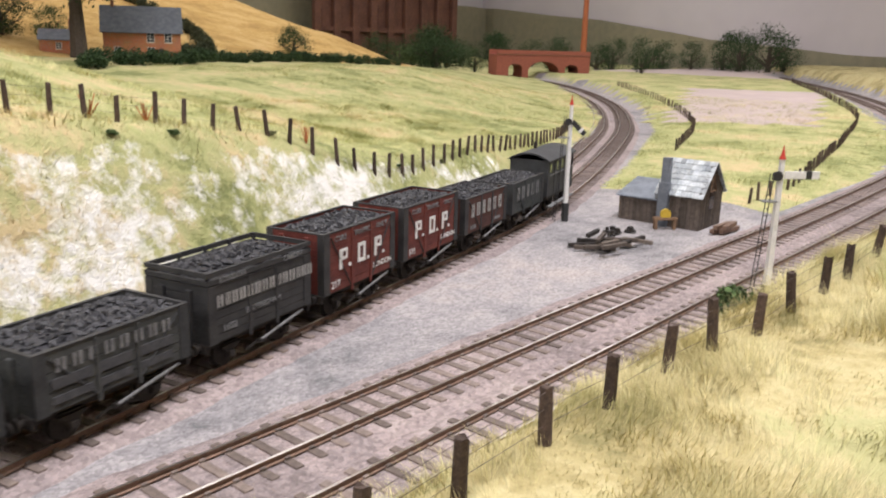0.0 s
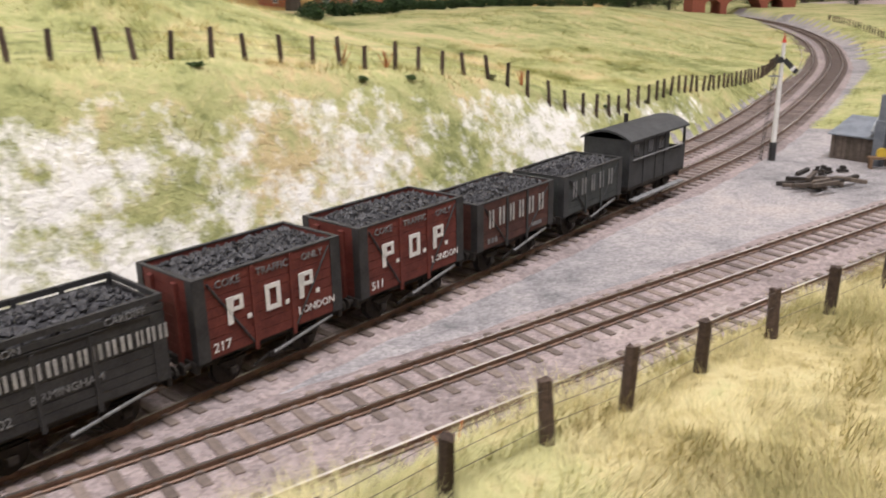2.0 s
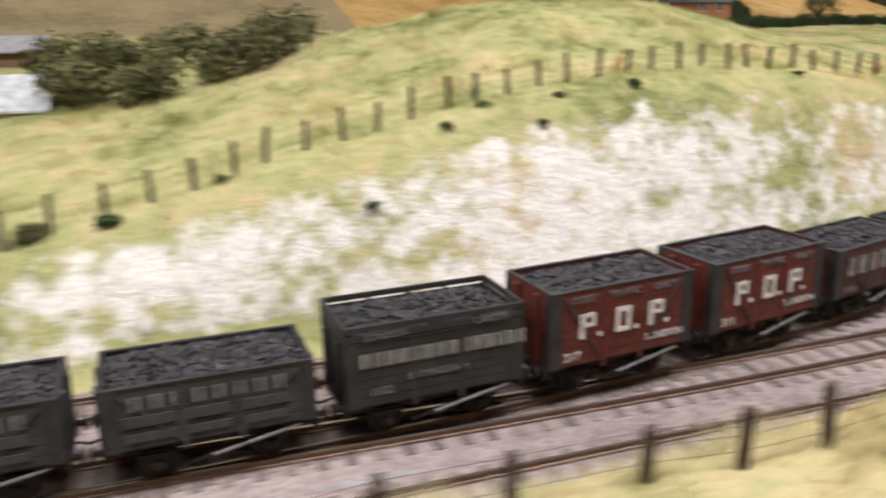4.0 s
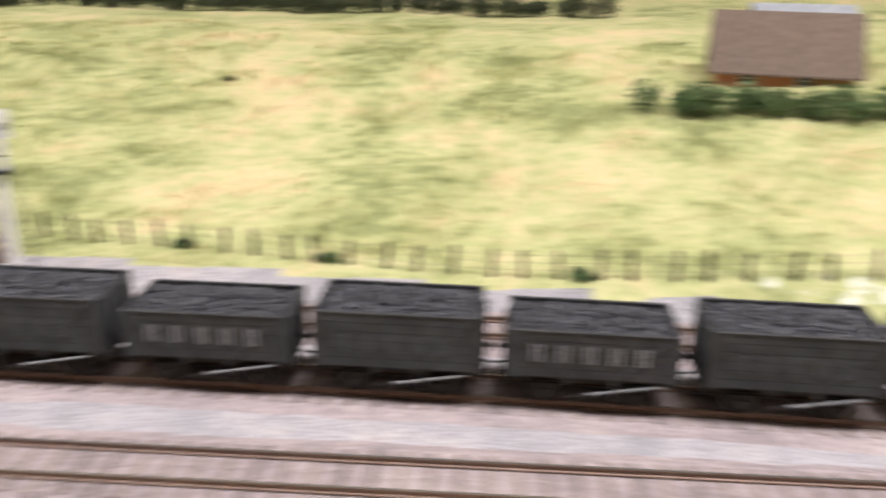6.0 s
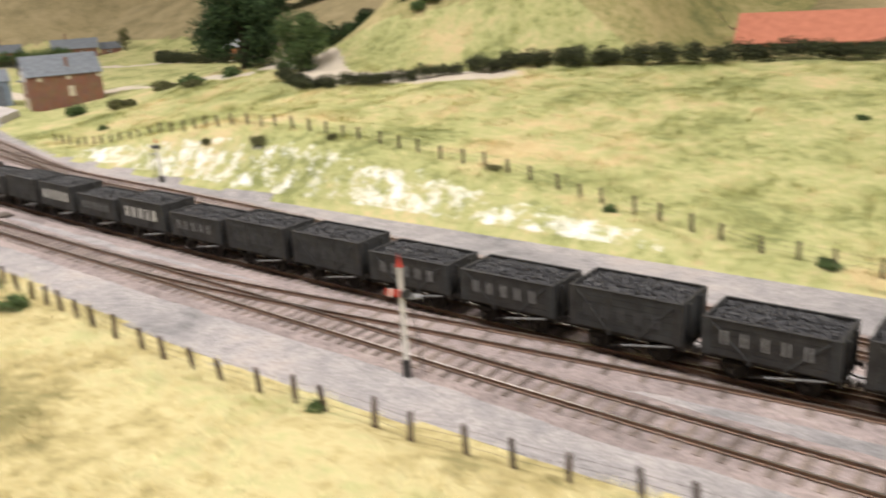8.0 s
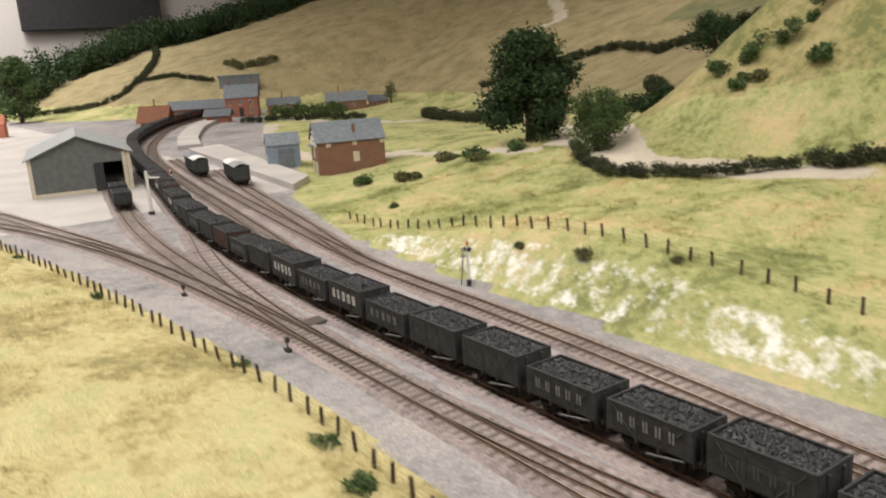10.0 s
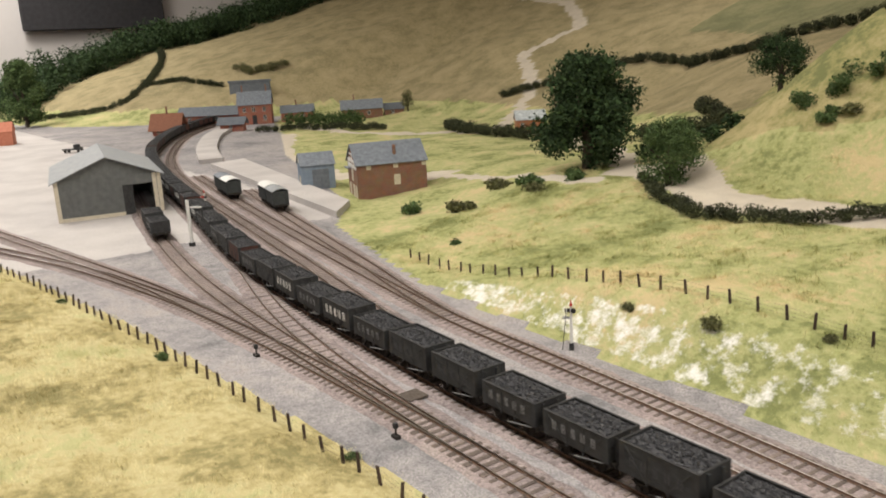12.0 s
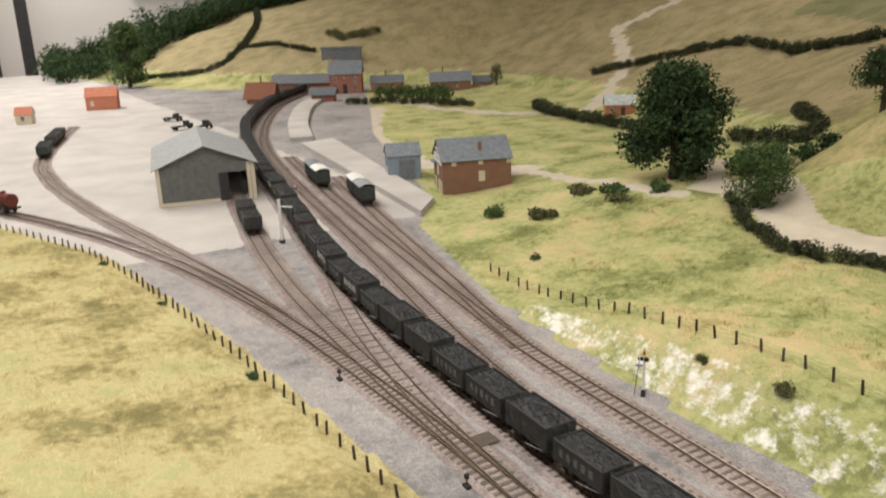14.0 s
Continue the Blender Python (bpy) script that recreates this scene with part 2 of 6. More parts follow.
M = {
    "ballast": stony("ballast", [(0.20, 0.165, 0.16), (0.28, 0.235, 0.23), (0.34, 0.28, 0.27), (0.39, 0.33, 0.31)], 9.0, 620.0),
    "cinder": stony("cinder", [(0.19, 0.185, 0.19), (0.29, 0.275, 0.28), (0.37, 0.345, 0.345), (0.42, 0.375, 0.36)], 5.5, 800.0, 0.0008),
    "concrete": mat("concrete", (0.57, 0.535, 0.515), (0.42, 0.39, 0.38), 0.9, 8, 300, 0.2, mix=0.6),
    "path": mat("path", (0.62, 0.55, 0.45), (0.5, 0.44, 0.36), 0.95, 30, 600, 0.5),
    # Ground tones darker than their blades: shade between tufts is put into the colour.
    "grass_front": grass_mat("grass_front", [(0.27, 0.24, 0.11), (0.44, 0.37, 0.18), (0.55, 0.48, 0.26), (0.46, 0.44, 0.22)]),
    "grass_back": grass_mat("grass_back", [(0.23, 0.25, 0.10), (0.38, 0.39, 0.17), (0.47, 0.45, 0.22), (0.58, 0.47, 0.26)]),
    "blades_front": grass_mat("blades_front", [(0.40, 0.34, 0.16), (0.64, 0.55, 0.29), (0.80, 0.73, 0.43), (0.64, 0.62, 0.34)], True),
    "blades_back": grass_mat("blades_back", [(0.34, 0.35, 0.14), (0.53, 0.53, 0.24), (0.67, 0.63, 0.33), (0.76, 0.62, 0.35)], True),
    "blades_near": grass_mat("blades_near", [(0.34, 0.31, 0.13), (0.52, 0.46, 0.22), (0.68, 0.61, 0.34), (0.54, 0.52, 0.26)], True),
    "hill": grass_mat("hill", [(0.25, 0.215, 0.12), (0.34, 0.285, 0.16), (0.41, 0.335, 0.20)]),
    "hill_green": grass_mat("hill_green", [(0.17, 0.17, 0.09), (0.22, 0.215, 0.115), (0.27, 0.25, 0.14)]),
    "pasture": grass_mat("pasture", [(0.20, 0.21, 0.09), (0.32, 0.30, 0.13), (0.42, 0.36, 0.18), (0.48, 0.40, 0.21)]),
    "field_gold": grass_mat("field_gold", [(0.40, 0.26, 0.09), (0.54, 0.36, 0.13), (0.62, 0.44, 0.19)]),
    "field_pink": mat("field_pink", (0.52, 0.43, 0.40), (0.44, 0.36, 0.34), 0.95, 20, 300, 0.4),
    "rail": mat("rail", (0.24, 0.155, 0.11), (0.14, 0.09, 0.065), 0.55, 300, 1500, 0.2, metal=0.3),
    "rail_top": mat("rail_top", (0.55, 0.51, 0.47), (0.42, 0.38, 0.34), 0.3, 200, 900, 0.1, metal=0.9),
    "sleeper": mat("sleeper", (0.22, 0.175, 0.15), (0.125, 0.10, 0.088), 0.9, 400, 1800, 0.6, rnd=0.35),
    "black": mat("wagon_black", (0.050, 0.049, 0.049), (0.026, 0.026, 0.027), 0.6, 150, 1200, 0.2),
    "charcoal": mat("wagon_charcoal", (0.052, 0.054, 0.055), (0.030, 0.031, 0.033), 0.65, 150, 1200, 0.2),
    "under": mat("underframe_black", (0.040, 0.034, 0.030), (0.02, 0.017, 0.015), 0.85, 300, 1500, 0.4),
    "oxide": mat("wagon_oxide", (0.165, 0.042, 0.032), (0.095, 0.024, 0.019), 0.65, 130, 1100, 0.25),
    "brown": mat("wagon_brown", (0.105, 0.045, 0.036), (0.06, 0.028, 0.024), 0.7, 130, 1100, 0.25),
    "slate_green": mat("wagon_slate", (0.060, 0.066, 0.064), (0.035, 0.040, 0.040), 0.7, 130, 1100, 0.25),
    "dusty": mat("wagon_dusty", (0.078, 0.080, 0.077), (0.040, 0.042, 0.041), 0.8, 120, 900, 0.25),
    "coal": mat("coal", (0.055, 0.055, 0.060), (0.018, 0.018, 0.021), 0.5, 500, 2000, 0.4, spec=0.45, island=True, rnd=0.5),
    "white": mat("white_paint", (0.80, 0.79, 0.77), (0.66, 0.65, 0.62), 0.6, 300, 1200, 0.1),
    "worn_white": mat("worn_white_paint", (0.46, 0.45, 0.43), (0.26, 0.255, 0.25), 0.75, 260, 900, 0.1),
    "faded": mat("faded_paint", (0.26, 0.26, 0.26), (0.14, 0.14, 0.145), 0.8, 250, 900, 0.1),
    "dim": mat("dim_paint", (0.085, 0.085, 0.088), (0.055, 0.055, 0.06), 0.8, 250, 900, 0.1),
    "red": mat("red_paint", (0.55, 0.06, 0.04), (0.42, 0.045, 0.03), 0.5, 200, 900, 0.1),
    "yellow": mat("yellow_paint", (0.60, 0.42, 0.05), None, 0.5),
    "post": mat("fence_post", (0.095, 0.065, 0.050), (0.045, 0.032, 0.026), 0.9, 500, 2000, 0.6, rnd=0.3),
    "wire": mat("fence_wire", (0.12, 0.10, 0.09), None, 0.6),
    "plank": mat("weathered_plank", (0.135, 0.11, 0.09), (0.07, 0.055, 0.046), 0.9, 300, 1500, 0.6, rnd=0.25),
    "slate": mat("roof_slate", (0.20, 0.22, 0.25), (0.12, 0.135, 0.16), 0.6, 120, 900, 0.3, rnd=0.25),
    "slate_pale": mat("roof_slate_pale", (0.56, 0.59, 0.60), (0.26, 0.29, 0.32), 0.7, 120, 900, 0.3, rnd=0.3),
    "brick": mat("brick", (0.46, 0.16, 0.07), (0.34, 0.11, 0.05), 0.9, 150, 900, 0.4, rnd=0.2),
    "brick_dark": mat("brick_dark", (0.27, 0.12, 0.075), (0.19, 0.085, 0.055), 0.9, 150, 900, 0.4),
    "brick_red": mat("brick_red", (0.36, 0.12, 0.08), (0.25, 0.085, 0.06), 0.9, 150, 900, 0.4),
    "cream": mat("cream_paint", (0.66, 0.60, 0.48), (0.52, 0.46, 0.36), 0.7, 200, 900, 0.1),
    "blue": mat("blue_corrugated", (0.26, 0.32, 0.39), (0.19, 0.24, 0.31), 0.6, 120, 900, 0.2),
    "grey_wall": mat("grey_boarding", (0.165, 0.17, 0.165), (0.115, 0.12, 0.12), 0.8, 90, 700, 0.3),
    "grey_roof": mat("grey_sheet_roof", (0.34, 0.35, 0.36), (0.24, 0.25, 0.265), 0.7, 90, 700, 0.3),
    "glass": mat("window_glass", (0.05, 0.055, 0.06), (0.03, 0.033, 0.036), 0.12, 40, 300, 0.0, spec=0.6),
    "timber": mat("brown_timber", (0.22, 0.14, 0.085), (0.14, 0.085, 0.05), 0.8, 200, 1200, 0.3),
    "tile": mat("roof_tile_red", (0.58, 0.23, 0.15), (0.46, 0.17, 0.11), 0.85, 90, 700, 0.3),
    "stain": mat("stained_timber", (0.16, 0.075, 0.05), (0.09, 0.042, 0.03), 0.6, 12, 90, 0.2),
    "thatch": mat("thatch", (0.17, 0.125, 0.095), (0.11, 0.08, 0.06), 0.95, 200, 1200, 0.6),
    "leaf_dark": mat("leaf_dark", (0.050, 0.085, 0.032), (0.022, 0.042, 0.016), 0.9, 60, 400, 0.0, island=True, rnd=0.5),
    "leaf_mid": mat("leaf_mid", (0.105, 0.155, 0.055), (0.055, 0.090, 0.032), 0.9, 60, 400, 0.0, island=True, rnd=0.45),
    "leaf_olive": mat("leaf_olive", (0.16, 0.16, 0.065), (0.085, 0.085, 0.04), 0.9, 60, 400, 0.0, island=True, rnd=0.45),
    "leaf_hedge": mat("leaf_hedge", (0.075, 0.085, 0.040), (0.032, 0.036, 0.02), 0.95, 60, 400, 0.0, island=True, rnd=0.5),
    "bark": mat("bark", (0.09, 0.07, 0.055), (0.05, 0.04, 0.03), 0.95, 300, 1200, 0.6),
    "room_wall": mat("room_wall", (0.72, 0.68, 0.66), (0.69, 0.65, 0.63), 0.9, 2, 30, 0.05),
    "sky": mat("painted_sky", (0.60, 0.56, 0.575), (0.54, 0.505, 0.525), 0.95, 0.8, 6, 0.0),
    "far_hill": mat("painted_far_hill", (0.30, 0.27, 0.18), (0.22, 0.21, 0.145), 0.95, 1.2, 25, 0.0),
    "dark_cloth": mat("dark_cloth", (0.05, 0.048, 0.052), None, 0.9, 30, 300, 0.2),
    "carpet": mat("room_floor", (0.22, 0.19, 0.17), (0.18, 0.155, 0.14), 0.95, 10, 300, 0.2),
}
MM = 0.001  # things are modelled in millimetres


# ---- small modelling tools ----
def part(name, bm, material, parent=None, label="", mm=True, at=None):
    """Links a bmesh as one mesh object, under a thing or a part."""
    if mm:
        bmesh.ops.scale(bm, vec=(MM, MM, MM), verts=bm.verts)
    me = bpy.data.meshes.new(name)
    bm.to_mesh(me)
    bm.free()
    for m in (material if isinstance(material, (list, tuple)) else [material]):
        me.materials.append(m)
    ob = new(name, me)
    if parent:
        ob.parent = parent
    if at is not None:
        ob.matrix_basis = at
    if label:
        tagged(ob, label)
    return ob


def thing(name, label, category, group="", m=None, kind=""):
    ob = tagged(new(name), label, category, group, kind)
    ob.empty_display_size = 0.01
    if m is not None:
        ob.matrix_basis = m
    return ob


def box(bm, x0, x1, y0, y1, z0, z1, bev=0.0):
    r = bmesh.ops.create_cube(bm, size=1)
    bmesh.ops.scale(bm, vec=(x1 - x0, y1 - y0, z1 - z0), verts=r["verts"])
    bmesh.ops.translate(bm, vec=((x0 + x1) / 2, (y0 + y1) / 2, (z0 + z1) / 2), verts=r["verts"])
    if bev:
        es = list({e for v in r["verts"] for e in v.link_edges})
        bmesh.ops.bevel(bm, geom=es, offset=bev, segments=1, affect="EDGES")
    return r


def boxm(*a, bev=0.0):
    bm = bmesh.new()
    box(bm, *a, bev=bev)
    return bm


def cyl(bm, p, q, r0, r1=None, n=10):
    p, q = Vector(p), Vector(q)
    d = q - p
    m = Matrix.Translation((p + q) / 2) @ d.to_track_quat("Z", "Y").to_matrix().to_4x4()
    return bmesh.ops.create_cone(bm, cap_ends=True, segments=n, radius1=r0, radius2=r0 if r1 is None else r1, depth=d.length, matrix=m)


def cylm(*a, **k):
    bm = bmesh.new()
    cyl(bm, *a, **k)
    return bm


def prism(pts, y0, y1):
    """A profile in x and z, drawn out along y."""
    bm = bmesh.new()
    a = [bm.verts.new((x, y0, z)) for x, z in pts]
    b = [bm.verts.new((x, y1, z)) for x, z in pts]
    bm.faces.new(a)
    bm.faces.new(b[::-1])
    for i in range(len(pts)):
        j = (i + 1) % len(pts)
        bm.faces.new((a[j], a[i], b[i], b[j]))
    bmesh.ops.recalc_face_normals(bm, faces=bm.faces)
    return bm


def words(text, size, material, parent, x, y, z, label="painted lettering", name="lettering"):
    """Lettering that faces -y, centred at x, z; millimetres."""
    cu = bpy.data.curves.new(name, "FONT")
    cu.body, cu.size, cu.align_x, cu.align_y, cu.extrude = text, size * MM, "CENTER", "CENTER", 0.00012
    cu.resolution_u = 2
    tmp = bpy.data.objects.new(name, cu)
    me = bpy.data.meshes.new_from_object(tmp)
    bpy.data.objects.remove(tmp)
    me.transform(pose(x * MM, y * MM, z * MM, 90, 0, 0))
    me.materials.append(material)
    ob = new(name, me)
    ob.parent = parent
    return tagged(ob, label)


def marks(spec, y, material, parent, label="plain painted letter bars", name="lettering"):
    """Plain upright bars in place of letters: (x, z, width, height[, ring])."""
    bm = bmesh.new()
    for x, z, w, h, *ring in spec:
        if ring:
            t = 0.26 * w
            for q in ((x, x + t, z, z + h), (x + w - t, x + w, z, z + h), (x + t, x + w - t, z, z + t), (x + t, x + w - t, z + h - t, z + h)):
                box(bm, q[0], q[1], y - 0.25, y + 0.1, q[2], q[3])
        else:
            box(bm, x, x + w, y - 0.25, y + 0.1, z, z + h)
    return part(name, bm, material, parent, label)


def lerp_table(tab, x):
    """Smooth curve through (x, value) pairs, flat beyond the ends."""
    if x <= tab[0][0]:
        return tab[0][1]
    for (a, va), (b, vb) in zip(tab, tab[1:]):
        if x <= b:
            return va + (vb - va) * (x - a) / (b - a)
    return tab[-1][1]


class Line:
    """A smooth plan line (Catmull-Rom) sampled by its length."""

    def __init__(self, pts, step=0.01):
        P = [Vector(p) for p in pts]
        P = [P[0] * 2 - P[1]] + P + [P[-1] * 2 - P[-2]]
        out = []
        for i in range(1, len(P) - 2):
            n = max(2, int((P[i + 1] - P[i]).length / step))
            for k in range(n):
                t = k / n
                a, b, c, d = P[i - 1:i + 3]
                out.append(0.5 * (2 * b + (c - a) * t + (2 * a - 5 * b + 4 * c - d) * t * t + (3 * b - a - 3 * c + d) * t ** 3))
        out.append(P[-2])
        self.p = out
        self.s = [0.0]
        for a, b in zip(out, out[1:]):
            self.s.append(self.s[-1] + (b - a).length)
        self.length = self.s[-1]

    def at(self, s):
        s = min(max(s, 0.0), self.length)
        i = min(max(int(np.searchsorted(self.s, s)) - 1, 0), len(self.p) - 2)
        t = (s - self.s[i]) / max(1e-9, self.s[i + 1] - self.s[i])
        return self.p[i].lerp(self.p[i + 1], t)

    def way(self, s):
        return (self.at(s + 0.004) - self.at(s - 0.004)).normalized()


# ---- the lie of the land ----
BACK_FOOT = [(-8.4, 0.42), (-6.4, 0.8), (-5.95, 1.05), (-5.6, 1.75), (-5.2, 1.5), (-5, 1.42), (-4, 0.96), (-3.4, 0.76), (-3.1, 0.66), (-2.92, 0.53), (-2.5, 0.42), (-2.33, 0.403), (-2.15, 0.39), (-1.9, 0.378), (-1.37, 0.380),
             (-1.0, 0.355), (-0.7, 0.326), (-0.5, 0.302), (-0.3, 0.283), (-0.2, 0.283), (0, 0.300), (0.2, 0.346), (0.4, 0.394), (0.6, 0.448), (0.8, 0.53), (1.12, 0.66), (1.41, 0.81),
             (1.91, 1.16), (2.4, 1.56), (3.0, 2.1)]
CREST = [(-2.8, 0.0), (-2.5, 0.008), (-2.3, 0.035), (-2.1, 0.062), (-1.95, 0.055), (-1.85, 0.046), (-1.7, 0.030), (-1.5, 0.008), (-1.2, 0.0), (-0.75, 0.003), (-0.5, 0.025),
         (-0.3, 0.062), (-0.1, 0.096), (0.0, 0.105), (0.12, 0.1), (0.2, 0.09), (0.3, 0.078), (0.38, 0.06), (0.46, 0.05), (0.6, 0.036), (0.9, 0.016), (1.3, 0.004)]
FIELD = [(-4.2, 0.0), (-3.4, 0.02), (-3.0, 0.05), (-2.6, 0.083), (-2.0, 0.085), (-1.0, 0.075), (-0.5, 0.088), (0, 0.090), (0.5, 0.085), (1.3, 0.078), (2.0, 0.05), (3, 0.02)]
HILL_FOOT = [(-8.4, 0.42), (-6.4, 0.85), (-5.9, 1.2), (-5.5, 1.85), (-4.4, 1.9), (-3.4, 1.55), (-2.9, 1.2), (-2.5, 1.0), (-2.0, 1.1), (-1.0, 1.2), (0, 1.35), (0.9, 1.62), (1.5, 1.8), (1.9, 1.88), (2.2, 1.98), (2.5, 2.3), (2.8, 3.0), (4, 3.5)]
HILL_RISE = [(-8, 0.42), (-5, 0.46), (-3.4, 0.44), (-2.6, 0.5), (-1.4, 0.5), (-0.4, 0.3), (0.3, 0.34), (1.4, 0.40), (1.9, 0.42), (2.3, 0.32), (2.6, 0.14), (2.9, 0.03), (4, 0.02)]
FRONT_EDGE = [(-4.6, -0.55), (-4.0, -0.33), (-3.45, -0.14), (-3.07, 0.01), (-2.6, 0.075), (-2.3, 0.098), (-2.03, 0.115), (-1.83, 0.104), (-1.7, 0.094), (-1.46, 0.108),
              (-1.3, 0.126), (-1.1, 0.126), (-0.6, 0.137), (-0.2, 0.143), (0.1, 0.144), (0.3, 0.142), (0.5, 0.131), (0.9, 0.122), (1.4, 0.16), (2.05, 0.345), (2.5, 0.52), (3.0, 0.73), (4.3, 1.38), (5.0, 1.8)]
INFIELD_LOW = [(0.72, 0.232), (1.0, 0.235), (1.4, 0.275), (2.05, 0.51), (2.5, 0.69), (3.0, 0.905), (4.3, 1.56)]
INFIELD_HIGH = [(0.70, 0.40), (0.86, 0.458), (1.27, 0.63), (1.67, 0.86), (2.34, 1.35), (2.55, 1.62), (3.2, 2.3)]


LATTICE = np.random.default_rng(12).uniform(-1, 1, (256, 256))


def ripple(x, y, k=0):
    """Smooth random field between -1 and 1, one swell for each unit."""
    x, y = np.asarray(x, float) + 17.3 * k, np.asarray(y, float) + 5.7 * k
    i, j = np.floor(x).astype(int), np.floor(y).astype(int)
    u, v = x - i, y - j
    u, v = u * u * (3 - 2 * u), v * v * (3 - 2 * v)
    a, b, c, d = (LATTICE[(i + p) % 256, (j + q) % 256] for p, q in ((0, 0), (1, 0), (0, 1), (1, 1)))
    return (a * (1 - u) + b * u) * (1 - v) + (c * (1 - u) + d * u) * v


def table(tab, x):
    return np.interp(x, [p[0] for p in tab], [p[1] for p in tab])


def ease(a, b, v):
    t = np.clip((v - a) / (b - a), 0, 1)
    return t * t * (3 - 2 * t)


YARD, FRONT, BACK, INFIELD = 0, 1, 2, 3


def zones(x, y):
    """What lies at each place: yard, front or back grass, infield."""
    out = np.zeros(np.shape(x), int)
    out[(x > 0.70) & (y > table(INFIELD_LOW, x)) & (y < table(INFIELD_HIGH, x))] = INFIELD
    out[y > table(BACK_FOOT, x)] = BACK
    out[y < table(FRONT_EDGE, x)] = FRONT
    return out


def lands(x, y):
    """Height of the scenery at each place, how much bare chalk shows there, and where the chalk face lies."""
    x, y = np.asarray(x, float), np.asarray(y, float)
    zn = zones(x, y)
    # front bank
    d = table(FRONT_EDGE, x) - y
    h = table([(-4, 0.012), (-2.6, 0.012), (-1.4, 0.014), (-0.7, 0.020), (-0.35, 0.036), (-0.1, 0.046), (0.2, 0.048), (0.5, 0.052), (1, 0.052)], x)
    zf = h * ease(-0.004, 0.05, d) + 0.012 * ease(0.05, 0.3, d) + (0.003 * ripple(x * 20, y * 20, 3) + 0.0012 * ripple(x * 70, y * 70, 4)) * ease(0, 0.03, d)
    # back bank, knoll, field and hills
    d = y - table(BACK_FOOT, x)
    c = table(CREST, x)
    run = 0.018 + (0.22 + 0.42 * ease(-1.4, -1.7, x)) * c
    zb = c * ease(-0.012, run * 1.25, d) + (table(FIELD, x) - c) * ease(run * 1.3, run + 0.55, d)
    zb = zb + 0.05 * np.exp(-((x - 0.08) / 0.27) ** 2 - ((y - 0.62) / 0.14) ** 2)
    zb = zb + 0.27 * ease(-2.60, -2.15, x) * (1 - ease(-2.0, -1.80, x)) * ease(0.87, 1.10, y + 0.02 * ripple(x * 6, y * 6, 11))
    hd = np.maximum(0.0, y - table(HILL_FOOT, x))
    top = 0.55 + 0.35 * ease(-3.0, -5.0, x)
    zb = zb + top * (1 - np.exp(-table(HILL_RISE, x) * (hd * hd / (hd + 0.25)) / top))
    zb = zb + 0.20 * ease(2.3, 4.0, y) * ease(-1.5, -3.0, x)
    zb = zb + 0.06 * ripple(x * 0.9, y * 0.9, 1) * ease(0.1, 0.9, hd) + 0.012 * ripple(x * 4, y * 4, 2) * ease(0, 0.4, hd)
    zb = zb + (0.004 * ripple(x * 11, y * 11, 7) + 0.0016 * ripple(x * 45, y * 45, 8)) * ease(0, 0.06, d)
    span = 0.88 * ease(-2.75, -2.5, x) * (1 - ease(-1.5, -1.3, x)) + ease(-0.75, -0.6, x) * (1 - ease(0.6, 0.75, x))
    face = span * ease(0.004, 0.02, c) * ease(-0.008, 0.004, d) * (1 - ease(run * 0.72, run * 1.35, d))
    bare = face * (0.52 + 0.15 * ripple(x * 11, y * 8, 20) + 0.40 * ripple(x * 55, (y + zb) * 50, 21) + 0.40 * ripple(x * 120, (y + zb) * 105, 22))
    # infield
    e = np.minimum(y - table(INFIELD_LOW, x), table(INFIELD_HIGH, x) - y)
    zi = 0.004 * ease(0, 0.05, e) + 0.02 * ease(1.2, 2.4, x)
    zy = -0.0004 + 0.0003 * ripple(x * 25, y * 25, 5)
    return np.choose(zn, [zy, zf, zb, zi]), np.where(zn == BACK, np.clip(bare, 0, 1), 0.0), np.where(zn == BACK, face, 0.0)


def land(x, y):
    z, c, f = lands(np.array([x]), np.array([y]))
    return float(z[0]), float(c[0])


def sheet(name, x0, x1, y0, y1, step, label):
    """One stretch of the scenery as a single skin, its ground cover by zone."""
    nx, ny = int(round((x1 - x0) / step)), int(round((y1 - y0) / step))
    X, Y = np.meshgrid(np.linspace(x0, x1, nx + 1), np.linspace(y0, y1, ny + 1))
    Z, bare, face = lands(X, Y)
    bare = face * (0.52 + 0.10 * ripple(X * 11, Y * 8, 20))
    a = (np.arange(ny)[:, None] * (nx + 1) + np.arange(nx)[None, :]).ravel()
    faces = np.stack([a, a + 1, a + nx + 2, a + nx + 1], 1)
    mats = covers((X[:-1, :-1] + X[1:, 1:]).ravel() / 2, (Y[:-1, :-1] + Y[1:, 1:]).ravel() / 2)
    me = bpy.data.meshes.new(name)
    me.from_pydata(np.stack([X.ravel(), Y.ravel(), Z.ravel()], 1).tolist(), [], faces.tolist())
    for k in COVER:
        me.materials.append(M[k])
    me.polygons.foreach_set("material_index", mats.tolist())
    me.polygons.foreach_set("use_smooth", [True] * len(faces))
    me.attributes.new("chalk", "FLOAT", "POINT").data.foreach_set("value", bare.ravel().tolist())
    return tagged(new(name, me), label, "ground", kind="structure")


COVER = ["cinder", "ballast", "concrete", "grass_front", "grass_back", "hill", "hill_green", "field_gold", "field_pink", "path", "pasture"]


def near_path(x, y, pts, w):
    hit = np.zeros(np.shape(x), bool)
    for (ax, ay), (bx, by) in zip(pts, pts[1:]):
        dx, dy = bx - ax, by - ay
        t = np.clip(((x - ax) * dx + (y - ay) * dy) / (dx * dx + dy * dy), 0, 1)
        hit |= (x - ax - t * dx) ** 2 + (y - ay - t * dy) ** 2 < w * w
